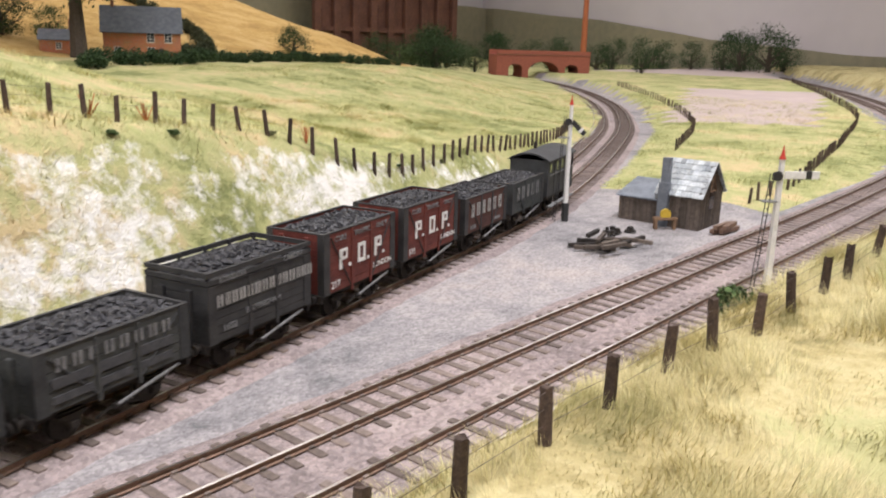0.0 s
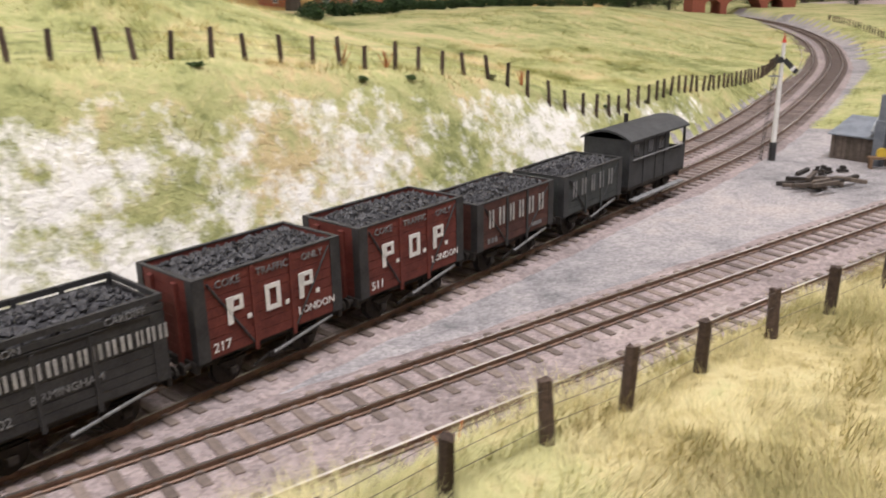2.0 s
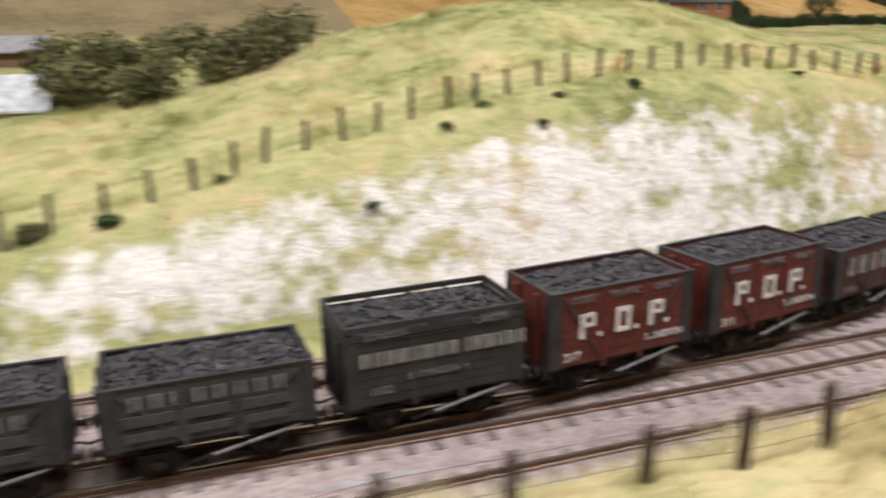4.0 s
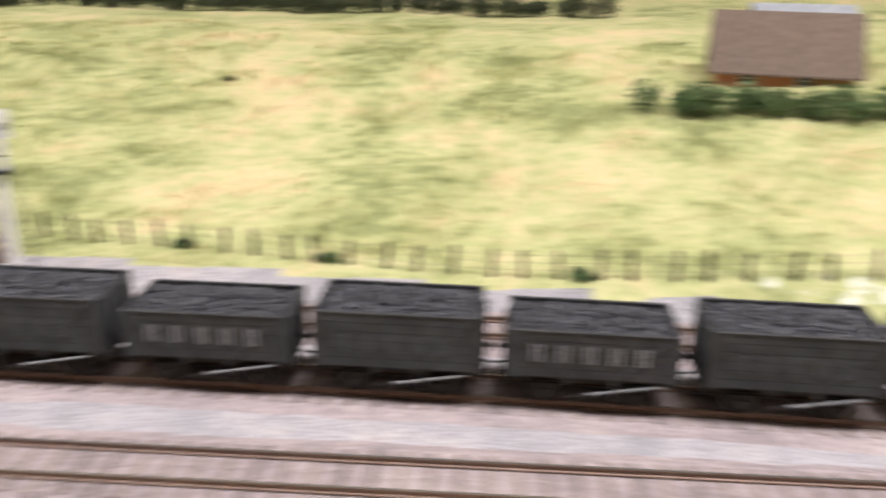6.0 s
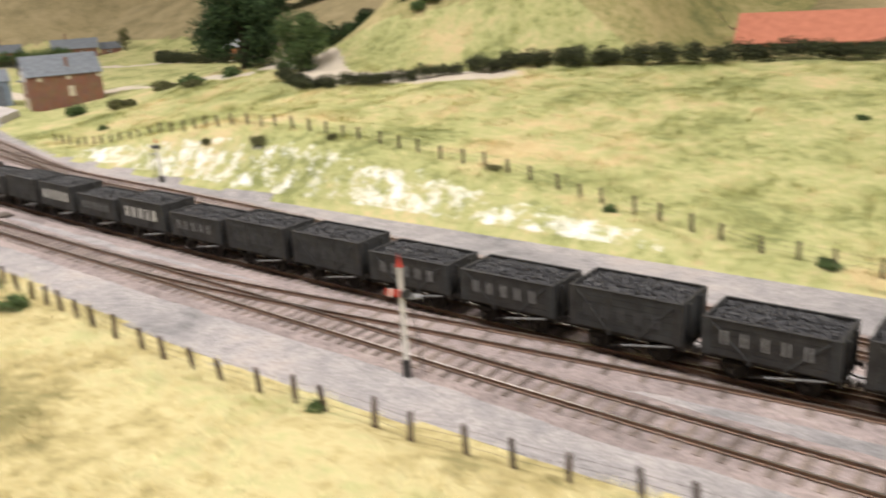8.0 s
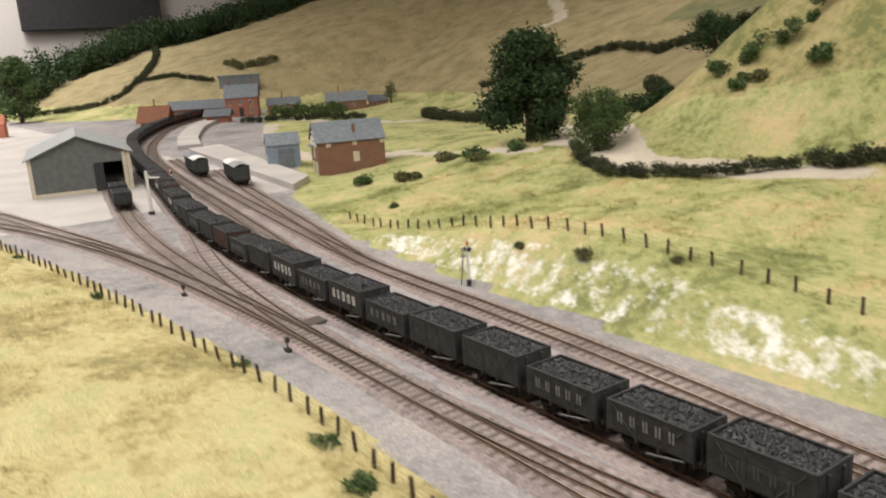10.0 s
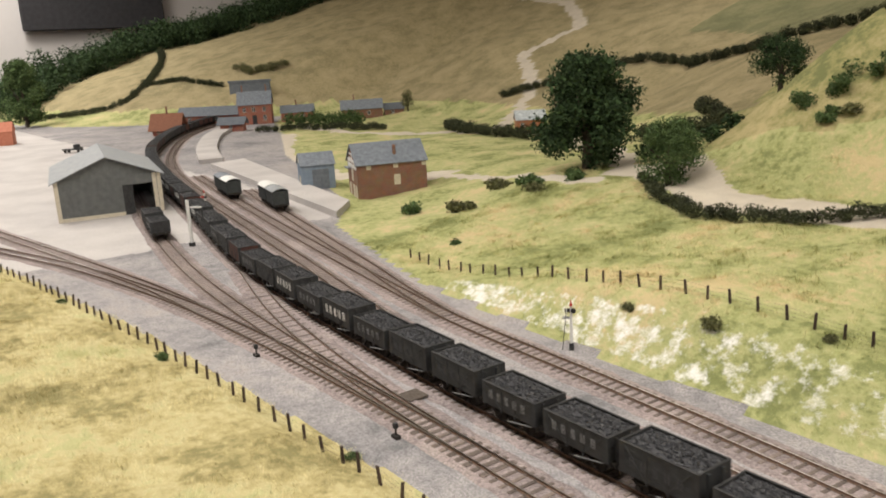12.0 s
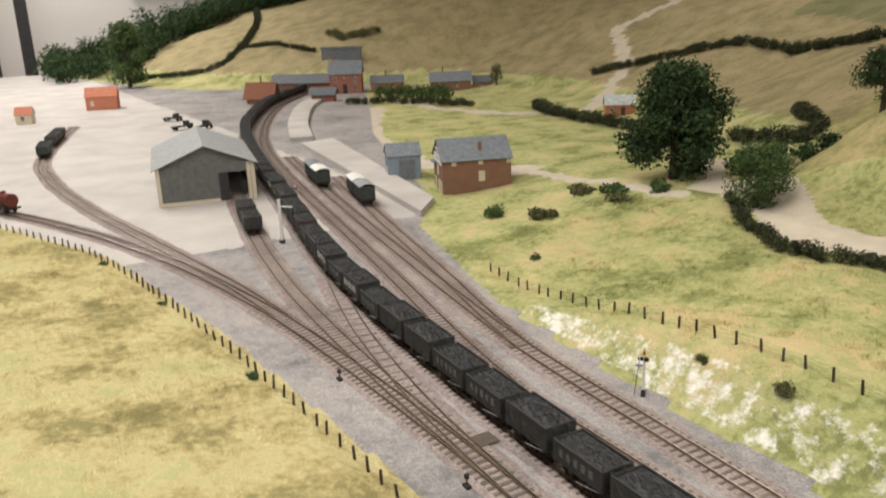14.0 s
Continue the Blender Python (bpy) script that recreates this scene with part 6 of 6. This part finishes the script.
gabled("weigh_office", "tiny buff yard hut with pitched roof", "hut", pose(-5.25, 0.02, 0, 0, 0, 70), 60, 50, 40, 66, "cream", "tile", 3, [(20, 34, 12, 30, "glass")])
gabled("brick_farmhouse", "red brick farmhouse with grey slate roof behind the hedge", "house", pose(0.85, 1.64, land(0.85, 1.64)[0] - 0.006, 0, 0, -30), 150, 92, 62, 110, "brickwork", "slate", 5,
       [(84, 98, 38, 56, "glass"), (118, 132, 38, 56, "glass"), (84, 98, 10, 28, "glass"), (20, 34, 10, 28, "glass")], [(106, 116, 26, "black")], [(20, 46, 126)])
gabled("brick_outhouse", "small red brick outhouse beside the farmhouse", "house", pose(0.74, 1.68, land(0.74, 1.68)[0] - 0.004, 0, 0, -30), 70, 50, 28, 46, "brickwork", "slate", 3, [(30, 40, 8, 20, "glass")], (), [(56, 25, 66)])
gabled("open_barn", "long open-fronted barn with bright red tiled roof", "barn", pose(-1.77, 1.14, land(-1.7, 1.15)[0] - 0.012, 0, 0, 10), 205, 90, 28, 66, "brickwork", "tile", 5,
       [(8 + 40 * k, 40 + 40 * k, 3, 25, "black") for k in range(5)])
gabled("grey_barn", "low grey-roofed barn behind the hedge", "barn", pose(-1.44, 1.27, land(-1.44, 1.27)[0] - 0.01, 0, 0, 10), 120, 80, 26, 58, "timber", "grey_roof", 5, [(20, 90, 3, 22, "black")])
gabled("thatched_cottage", "white timber-framed cottage with brown thatched roof", "cottage", pose(-2.93, 1.2, land(-2.88, 1.27)[0] - 0.01, 0, 0, 100), 96, 62, 42, 88, "cream", "thatch", 7,
       [(14, 24, 12, 26, "glass"), (62, 72, 12, 26, "glass")], [(40, 50, 24, "black")], [(18, 31, 108)])
gabled("lane_cottage", "small orange brick cottage with pale slate roof by the lane", "cottage", pose(-3.70, 1.66, land(-3.68, 1.68)[0], 0, 0, 55), 96, 60, 40, 66, "brickwork", "slate_pale", 4, [(14, 24, 10, 26, "glass")], [(50, 62, 28, "black")])
gabled("white_cottage", "low orange cottage with dark thatched roof near the bank", "cottage", pose(-0.56, 0.66, land(-0.46, 0.62)[0] - 0.006, 0, 0, -12), 110, 62, 26, 66, "brickwork", "thatch", 7, [(20, 32, 8, 20, "glass"), (66, 78, 8, 20, "glass")])
gabled("pale_outbuilding", "small outbuilding with pale roof near the cottage", "shed", pose(-0.415, 0.60, land(-0.39, 0.60)[0] - 0.004, 0, 0, -10), 70, 40, 14, 34, "brickwork", "slate_pale", 3, [(28, 42, 1, 14, "brick")])
gabled("far_shed", "grey open shed beyond the bushes", "shed", pose(-0.47, 0.86, land(-0.45, 0.86)[0] - 0.004, 0, 0, -5), 100, 50, 22, 34, "timber", "grey_roof", 4, [(10, 60, 2, 18, "black")])


def tunnel_portal():
    t = thing("tunnel_portal", "grey stone tunnel mouth in the hillside behind the station", "tunnel", m=pose(-5.86, 1.68, 0, 0, 0, 50))
    pts = [(-34 + 0.0, 0)] + [(34 * math.cos(math.pi - math.pi * k / 12), 70 + 34 * math.sin(math.pi * k / 12)) for k in range(13)] + [(34, 0)]
    bm = bmesh.new()
    box(bm, -110, -34, -10, 10, 0, 175)
    box(bm, 34, 110, -10, 10, 0, 175)
    box(bm, -34, 34, -10, 10, 104, 175)
    part("wall", bm, M["slate"], t)
    part("parapet", boxm(-116, 116, -13, 13, 175, 186), M["slate"], t)
    # Solid black block fills the opening in place of the darkness inside.
    part("mouth_fill", prism(pts, -9.0, 9.0), M["black"], t, "black block standing in for the dark of the tunnel mouth")


tunnel_portal()


def road_bridge():
    """Three-arched red brick bridge over the line."""
    b = thing("road_bridge", "red brick three-arched road bridge over the line", "bridge", m=pose(2.86, 1.93, 0, 0, 0, -35))
    L, H = 400, 92
    piers = [(-200, -150), (-92, -66), (66, 92), (150, 200)]
    openings = [(-150, -92, 50), (-66, 66, 62), (92, 150, 50)]
    for a, c in piers:
        part("pier", boxm(a, c, 0, 110, -5, H), M["brick_red"], b)
    for a, c, spring in openings:
        r = (c - a) / 2
        curve = [((a + c) / 2 - r * math.cos(math.pi * k / 16), spring - r * 0.62 + 6 + 0.62 * r * math.sin(math.pi * k / 16)) for k in range(17)]
        part("arch", prism([(a, H)] + curve + [(c, H)], 0.5, 109.5), M["brick_red"], b)
    for y in (0, 104):
        part("parapet", boxm(-L / 2, L / 2, y - 1, y + 7, H, H + 18), M["brick_red"], b)
    part("string_course", boxm(-L / 2 - 2, L / 2 + 2, -3, 0, H - 1, H + 3), M["brick_dark"], b)


road_bridge()
tagged(part("factory_chimney", cylm((0, 0, -20), (0, 0, 560), 15, 9, n=14), M["brick"], at=pose(3.35, 2.05, 0)), "tall slender orange brick factory chimney", "chimney")


def platform():
    p = thing("goods_platform", "pale cream surfaced loading platform with a ramp end", "platform")
    part("deck", slab([(-3.93, 0.69, 0.013), (-2.975, 0.564, 0.013), (-3.06, 0.642, 0.013), (-3.95, 0.80, 0.013)], 0.014), M["concrete"], p, mm=False)
    q = thing("station_platform", "long pale station platform curving beside the line", "platform")
    line = Line([(-4.05, 0.70), (-4.42, 0.83), (-4.9, 1.05), (-5.25, 1.29)])
    for i in range(14):
        a, b = line.at(line.length * i / 14), line.at(line.length * (i + 1) / 14)
        w = (b - a).normalized()
        n = Vector((w.y, -w.x)) * 0.07
        part("slab", slab([(a.x, a.y, 0.013), (b.x, b.y, 0.013), (b.x + n.x, b.y + n.y, 0.013), (a.x + n.x, a.y + n.y, 0.013)], 0.014), M["concrete"], q, mm=False)


platform()


# ---- standing vehicles ----
def box_van(m, roof, label):
    v = thing("goods_van", label, "railway van", "standing vans", m)
    running_gear(v, lever=False)
    part("body", boxm(-32, 32, -15.5, 15.5, 13, 40, bev=0.3), M["slate_green"], v)
    for x in (-30, -12, 0, 12, 30):
        part("strap", boxm(x - 0.8, x + 0.8, -16.1, -15.4, 13, 40), M["charcoal"], v)
    for y in (-8, 8):
        part("end_post", boxm(32, 33, y - 1, y + 1, 12, 40), M["charcoal"], v)
    pts = [(-17 + 34 * i / 10, 40 + 5.5 * (1 - ((i - 5) / 5) ** 2)) for i in range(11)]
    bm = prism(pts + [(x, z - 1) for x, z in pts[::-1]], -33, 33)
    bmesh.ops.rotate(bm, verts=bm.verts, cent=(0, 0, 0), matrix=Matrix.Rotation(math.pi / 2, 3, "Z"))
    part("roof", bm, M[roof], v)


def on_line(key, x):
    ln = LINES[key]
    s = nearest_s(ln, x)
    p, w = ln.at(s), ln.way(s)
    return pose(p.x, p.y, RAIL_TOP, 0, 0, math.degrees(math.atan2(-w.y, -w.x)))


box_van(on_line("loop", -3.36), "white", "dark grey goods van with white roof on the loop")
box_van(on_line("loop", -3.435), "slate", "dark grey goods van with grey roof on the loop")
box_van(on_line("van_siding", -3.14), "grey_roof", "dark grey goods van with pale roof on the siding")
box_van(on_line("van_siding", -3.215), "white", "dark grey goods van with white roof on the siding")
for nm, x in (("plain", -3.15), ("low", -3.075)):
    w = wagon(nm, 77)
    tagged(w, "dark open wagon standing before the goods shed", group="standing wagons")
    w.matrix_basis = on_line("goods", x)
for x in (-4.28, -4.36, -4.5, -4.58, -4.66):
    w = wagon("dusty" if x < -4.4 else "slate", 5)
    tagged(w, "grey open wagon standing in the far yard", group="standing wagons")
    w.matrix_basis = on_line("yard", x)


def tank_wagon():
    w = thing("tank_wagon", "dull red tank wagon standing on the front siding", "railway wagon", "standing wagons", on_line("front", -3.56))
    running_gear(w, lever=False)
    part("tank", cylm((-30, 0, 28), (30, 0, 28), 14, n=24), M["oxide"], w, "red tank barrel")
    part("dome", cylm((0, 0, 41), (0, 0, 46), 5, n=12), M["oxide"], w)
    part("saddle", boxm(-28, 28, -9, 9, 13, 17), M["under"], w)


tank_wagon()


def lorry(x, y, rz):
    t = thing("motor_lorry", "small dark grey motor lorry parked in the yard", "lorry", "yard lorries", pose(x, y, 0, 0, 0, rz))
    part("bed", boxm(-34, 14, -13, 13, 10, 14, bev=0.3), M["charcoal"], t)
    part("cab", boxm(14, 28, -12, 12, 10, 30, bev=1), M["charcoal"], t)
    part("bonnet", boxm(28, 42, -8, 8, 10, 20, bev=1), M["charcoal"], t)
    part("windscreen", boxm(27.8, 28.6, -9, 9, 21, 28), M["glass"], t)
    for wx in (-22, 34):
        for sy in (-1, 1):
            part("wheel", cylm((wx, sy * 9, 6), (wx, sy * 12.5, 6), 6, n=14), M["under"], t)


lorry(-4.87, 0.53, 40)
lorry(-4.55, 0.56, 120)
lorry(-4.60, 0.50, 100)


def water_crane():
    c = thing("water_crane", "white lineside water crane with black foot", "water crane", m=pose(-2.971, 0.283, 0, 0, 0, 40))
    part("base", boxm(-4, 4, -4, 4, -1, 6, bev=0.5), M["black"], c)
    part("column", cylm((0, 0, 5), (0, 0, 78), 3.4, 2.8, n=10), M["white"], c)
    part("arm", cylm((0, 0, 66), (26, 0, 66), 1.4, n=8), M["white"], c)
    part("hose", cylm((26, 0, 66), (26, 0, 48), 1.6, 1.2, n=8), M["black"], c)


water_crane()


def point_lever(x, y):
    p = thing("point_lever", "small black point lever stand beside the track", "point lever", "point levers", pose(x, y, 0))
    part("base", boxm(-4, 4, -2.4, 2.4, -0.5, 2.5, bev=0.3), M["under"], p)
    part("lamp", boxm(-1.8, 1.8, -1.8, 1.8, 8, 13, bev=0.3), M["black"], p)
    part("stem", cylm((0, 0, 2), (0, 0, 8.4), 0.8, n=6), M["under"], p)


point_lever(-2.144, 0.147)
point_lever(-2.40, 0.142)
part_board = tagged(part("crossing_boards", boxm(-2.21, -2.19, 0.192, 0.212, 0.0005, 0.0024), M["plank"], mm=False), "dark plank crossing boards between the tracks", "boards")


def loading_gauge():
    t = thing("derrick", "small dark derrick standing beside the back track", "derrick", m=pose(-1.359, 0.352, 0, 0, 0, 0))
    part("mast", cylm((0, 0, -1), (0, 0, 24), 2.2, 1.6, n=6), M["post"], t)
    part("jib", cylm((0, 0, 22), (30, 4, 8), 1.0, n=5), M["post"], t)
    part("stay", cylm((0, 0, 22), (-16, 4, 0), 0.8, n=5), M["post"], t)


loading_gauge()



def panelling():
    p = thing("panelling", "dark reddish brown timber panelling behind the golden field", "panelling", m=pose(3.80, 3.72, -0.01, 0, 0, -4))
    part("board", boxm(-560, 560, 20, 45, 0, 900), M["stain"], p)
    for x in range(-560, 561, 140):
        part("upright", boxm(x - 24, x + 24, -12, 20, 0, 900, bev=3), M["stain"], p)
    part("rail", boxm(-560, 560, -4, 20, 190, 215), M["stain"], p)


panelling()

# ---- trees, hedges, bushes ----
hedge([(-6.20, 1.772), (-6.055, 1.80), (-5.995, 1.889), (-5.967, 1.984)], 0.10, 0.045, "leaf_olive", "dark scrub in the cutting above the tunnel", 41)
tree(-2.689, 0.937, 0.205, 0.185, "leaf_dark", "large dark green oak standing beside the lane", 1, 0.14, count=7000)
tree(-2.445, 0.862, 0.105, 0.10, "leaf_mid", "rounded light green tree above the lane hedge", 2, 0.1, count=3000)
tree(-2.50, 1.25, 0.11, 0.105, "leaf_dark", "lone round dark tree on the hillside", 3, 0.3, count=2600)
tree(-6.6, 0.70, 0.36, 0.22, "leaf_mid", "tall light green tree at the edge of the yard", 4, 0.12, count=3000)
tree(-4.84, 2.0, 0.10, 0.07, "leaf_olive", "small olive tree by the village houses", 5, 0.3, count=900)
tree(0.77, 1.58, 0.26, 0.32, "leaf_dark", "tall dark tree before the farmhouse", 6, 0.62, count=3500)
tree(0.72, 1.80, 0.10, 0.12, "leaf_dark", "dark green tree by the farm", 7, 0.1, count=1800)
tree(0.80, 1.76, 0.075, 0.08, "leaf_mid", "small green tree by the farm", 8, 0.1, count=1200)
tree(2.27, 2.0, 0.14, 0.25, "leaf_dark", "broad dark copse tree near the bridge", 9, 0.05, count=4000)
tree(1.55, 1.9, 0.085, 0.11, "leaf_dark", "dark round tree in the golden field", 10, 0.05, count=1800)
rngw = random.Random(12)
for k in range(17):
    f = k / 16
    wx, wy = 2.75 + 2.0 * f + rngw.uniform(-0.05, 0.05), lerp_table([(0, 2.75), (0.45, 2.5), (0.75, 2.1), (1, 1.62)], f) + rngw.uniform(-0.06, 0.06)
    tree(wx, wy, rngw.uniform(0.10, 0.17) + 0.05 * f, rngw.uniform(0.16, 0.24), "leaf_dark", "dark round-headed tree in the belt before the backboard", 100 + k, 0.02, count=1000)
for wx, wy, wh in ((4.35, 1.72, 0.2), (4.5, 1.62, 0.24), (2.35, 2.25, 0.075), (2.75, 2.2, 0.10), (3.0, 1.95, 0.12), (3.35, 1.75, 0.10)):
    tree(wx, wy, wh, wh * 1.2, "leaf_dark", "dark green tree beyond the meadow", int(wx * 100), 0.04, count=900)
hedge([(2.3, 2.15), (2.5, 2.2)], 0.08, 0.08, "leaf_mid", "round green bushes above the bridge", 34, "woodland")
hedge([(0.55, 1.13), (0.8, 1.30), (1.05, 1.47), (1.3, 1.6), (1.6, 1.72), (1.8, 1.72)], 0.06, 0.026, "leaf_dark", "dark green hedge bordering the meadow", 1)
hedge([(1.0, 1.62), (1.2, 1.8), (1.3, 2.1), (1.25, 2.5)], 0.05, 0.035, "leaf_hedge", "dark hedge running up the golden field", 2)
hedge([(-2.50, 0.87), (-2.408, 0.792), (-2.326, 0.75), (-2.276, 0.738), (-2.193, 0.734), (-2.13, 0.765), (-2.06, 0.83)], 0.035, 0.021, "leaf_hedge", "dark ragged hedge below the lane", 3)
hedge([(-2.06, 0.85), (-1.968, 0.88), (-1.86, 0.90), (-1.77, 0.918), (-1.685, 0.965), (-1.5, 1.08), (-1.3, 1.13), (-0.9, 1.13), (-0.6, 1.05)], 0.04, 0.028, "leaf_hedge", "dark ragged hedge along the field edge", 3)
hedge([(-4.15, 1.72), (-3.985, 1.618), (-3.79, 1.563), (-3.42, 1.498), (-3.2, 1.45)], 0.05, 0.04, "leaf_hedge", "dark garden hedge by the lane cottage", 4)
hedge([(-2.87, 1.292), (-2.655, 1.23), (-2.66, 1.30), (-2.80, 1.40)], 0.045, 0.035, "leaf_hedge", "dark hedge round the cottage garden", 5)
hedge([(-4.4, 2.2), (-4.166, 2.24), (-3.727, 2.289), (-2.98, 2.006), (-2.6, 1.9)], 0.06, 0.035, "leaf_hedge", "dark hedge crossing the hillside", 6)
hedge([(-6.9, 0.86), (-6.49, 1.12), (-6.6, 1.30), (-6.75, 1.42), (-7.3, 1.7), (-8.2, 2.0)], 0.06, 0.035, "leaf_hedge", "dark hedge between the tan fields", 7)
hedge([(-6.72, 1.40), (-6.4, 1.5), (-6.09, 1.627)], 0.06, 0.03, "leaf_hedge", "dark hedge between the tan fields", 8)
hedge([(-4.83, 1.254), (-4.63, 1.44), (-4.35, 1.565)], 0.05, 0.03, "leaf_hedge", "dark clipped hedge beside the station road", 9)
hedge([(-4.95, 1.45), (-4.75, 1.58), (-4.6, 1.62)], 0.10, 0.06, "leaf_mid", "green shrubs in the station garden", 10)
hedge([(-2.6, 0.99), (-2.52, 1.02), (-2.45, 1.06)], 0.05, 0.05, "leaf_dark", "dark shrubs beside the lane", 11)
hedge([(-2.30, 0.98), (-2.12, 1.03), (-1.98, 1.04)], 0.10, 0.03, "leaf_mid", "green brambles on the hillside above the hedge", 12)
hedge([(-0.34, 0.60), (-0.27, 0.575), (-0.2, 0.60), (-0.15, 0.66)], 0.06, 0.034, "leaf_olive", "olive bushes beside the cottage garden", 13)
hedge([(-0.36, 0.70), (-0.25, 0.72), (-0.15, 0.70)], 0.06, 0.036, "leaf_olive", "olive bushes beside the cottage garden", 14)
hedge([(-0.62, 0.60), (-0.5, 0.57), (-0.42, 0.56)], 0.04, 0.025, "leaf_mid", "low green garden hedge before the cottage", 15)
rngb = random.Random(4)
for k in range(16):
    bx, by = rngb.uniform(-2.32, -1.90), rngb.uniform(0.95, 1.2)
    bush(bx, by, rngb.uniform(0.012, 0.034), "leaf_mid" if k % 3 else "leaf_olive", "rough green bramble clump on the steep pasture", 300 + k, 0.6)
for bx, by, br in [(-0.031, 0.345, 0.009), (-0.078, 0.342, 0.007), (-0.118, 0.346, 0.009), (-0.144, 0.331, 0.007), (-0.094, 0.329, 0.006), (-0.188, 0.309, 0.007), (0.317, 0.413, 0.006), (0.10, 0.37, 0.006), (0.2, 0.385, 0.006), (0.24, 0.395, 0.007),
                   (-0.33, 0.322, 0.013), (-0.30, 0.319, 0.010), (-0.40, 0.314, 0.012), (-0.25, 0.334, 0.009), (0.45, 0.43, 0.006), (0.52, 0.448, 0.006)]:
    bush(bx, by, br * 0.65, "leaf_mid" if rngb.random() < 0.5 else "leaf_olive", "small dark green bush on the chalk bank", int(bx * 1000) + 900, 0.5)
for bx, by, br in [(-2.863, 0.659, 0.028), (-2.762, 0.694, 0.03), (-2.805, 0.819, 0.032), (-2.688, 0.798, 0.026), (-2.74, 0.84, 0.035), (-2.661, 0.878, 0.03), (-2.15, 0.43, 0.010), (-2.05, 0.43, 0.012), (-1.95, 0.44, 0.008), (-2.6, 0.56, 0.012),
                   (-1.75, 0.448, 0.009), (-1.62, 0.42, 0.008), (-1.45, 0.402, 0.010), (-2.2, 1.15, 0.04), (-1.5, 0.72, 0.008), (-1.44, 0.777, 0.009), (-1.33, 0.70, 0.008), (-1.0, 0.7, 0.008),
                   (-0.93, 0.372, 0.008), (-0.84, 0.36, 0.009), (-0.7, 0.34, 0.008)]:
    bush(bx, by, br, "leaf_olive" if rngb.random() < 0.4 else "leaf_mid", "low rough bush in the grass", int(bx * 1000) + 4000)
for bx, by, br in [(-1.399, 0.096, 0.008), (-1.315, 0.082, 0.008), (-1.941, 0.076, 0.013), (-1.872, 0.063, 0.013), (-2.135, 0.1, 0.008), (-2.45, 0.06, 0.010), (-1.6, 0.075, 0.007), (-1.0, 0.095, 0.008), (0.30, 0.105, 0.013), (-0.05, 0.115, 0.009), (-2.75, 0.03, 0.009), (-3.0, -0.01, 0.009)]:
    bush(bx, by, br, "leaf_mid", "small green weed clump at the fence", int(bx * 1000) + 8000, 0.9)
for bx, by in ((0.06, 0.121), (0.235, 0.413), (0.20, 0.406), (0.35, 0.418), (-0.02, 0.385)):
    bm = bmesh.new()
    for k in range(6):
        cyl(bm, (0, 0, -1), (rngb.uniform(-5, 5), rngb.uniform(-5, 5), rngb.uniform(7, 12)), 0.5, 0.3, n=4)
    tagged(part("dead_bracken", bm, mat("bracken", (0.5, 0.19, 0.07), (0.36, 0.13, 0.05), 0.9), at=pose(bx, by, land(bx, by)[0])), "dry orange-brown bracken stems by the fence", "plant", "bracken clumps")


def woods():
    """Dark woodland covering the western hilltop."""
    rng = random.Random(8)
    cs, rs = [], []
    for _ in range(520):
        y = rng.uniform(0.42, 3.7)
        edge = lerp_table([(0.42, -7.3), (0.9, -7.45), (1.4, -7.95), (1.9, -8.05), (2.5, -7.85), (3.7, -7.2)], y)
        x = rng.uniform(-8.36, edge)
        r = rng.uniform(0.05, 0.11)
        cs.append((x, y, land(x, y)[0] + r * rng.uniform(0.5, 1.5)))
        rs.append(r)
    V, F = leaf_cloud(cs, rs, 110000, 0.013, 8, 0.9)
    tagged(foliage("far_woods", V, F, M["leaf_dark"]), "dense dark green woodland on the hilltop", "woods", kind="stuff")


woods()
c = thing("curtain_pole_stand", "dark upright posts standing behind the layout", "stand", m=pose(-8.7, 0.15, -1.0))
part("post", boxm(-20, 20, -20, 20, 0, 2880), M["dark_cloth"], c)
part("post", boxm(-40, 40, 180, 260, 0, 2880), M["dark_cloth"], c)
sc = thing("hanging_panel", "dark panel hanging on the far room wall", "panel", m=pose(-9.5, 1.9, 0.62))
part("panel", boxm(-30, 30, -600, 600, 0, 560, bev=8), M["dark_cloth"], sc)
part("bracket", boxm(-98, -30, -60, 60, 230, 320), M["dark_cloth"], sc)


for key, line in LINES.items():
    lay_track(key, line)
motions()
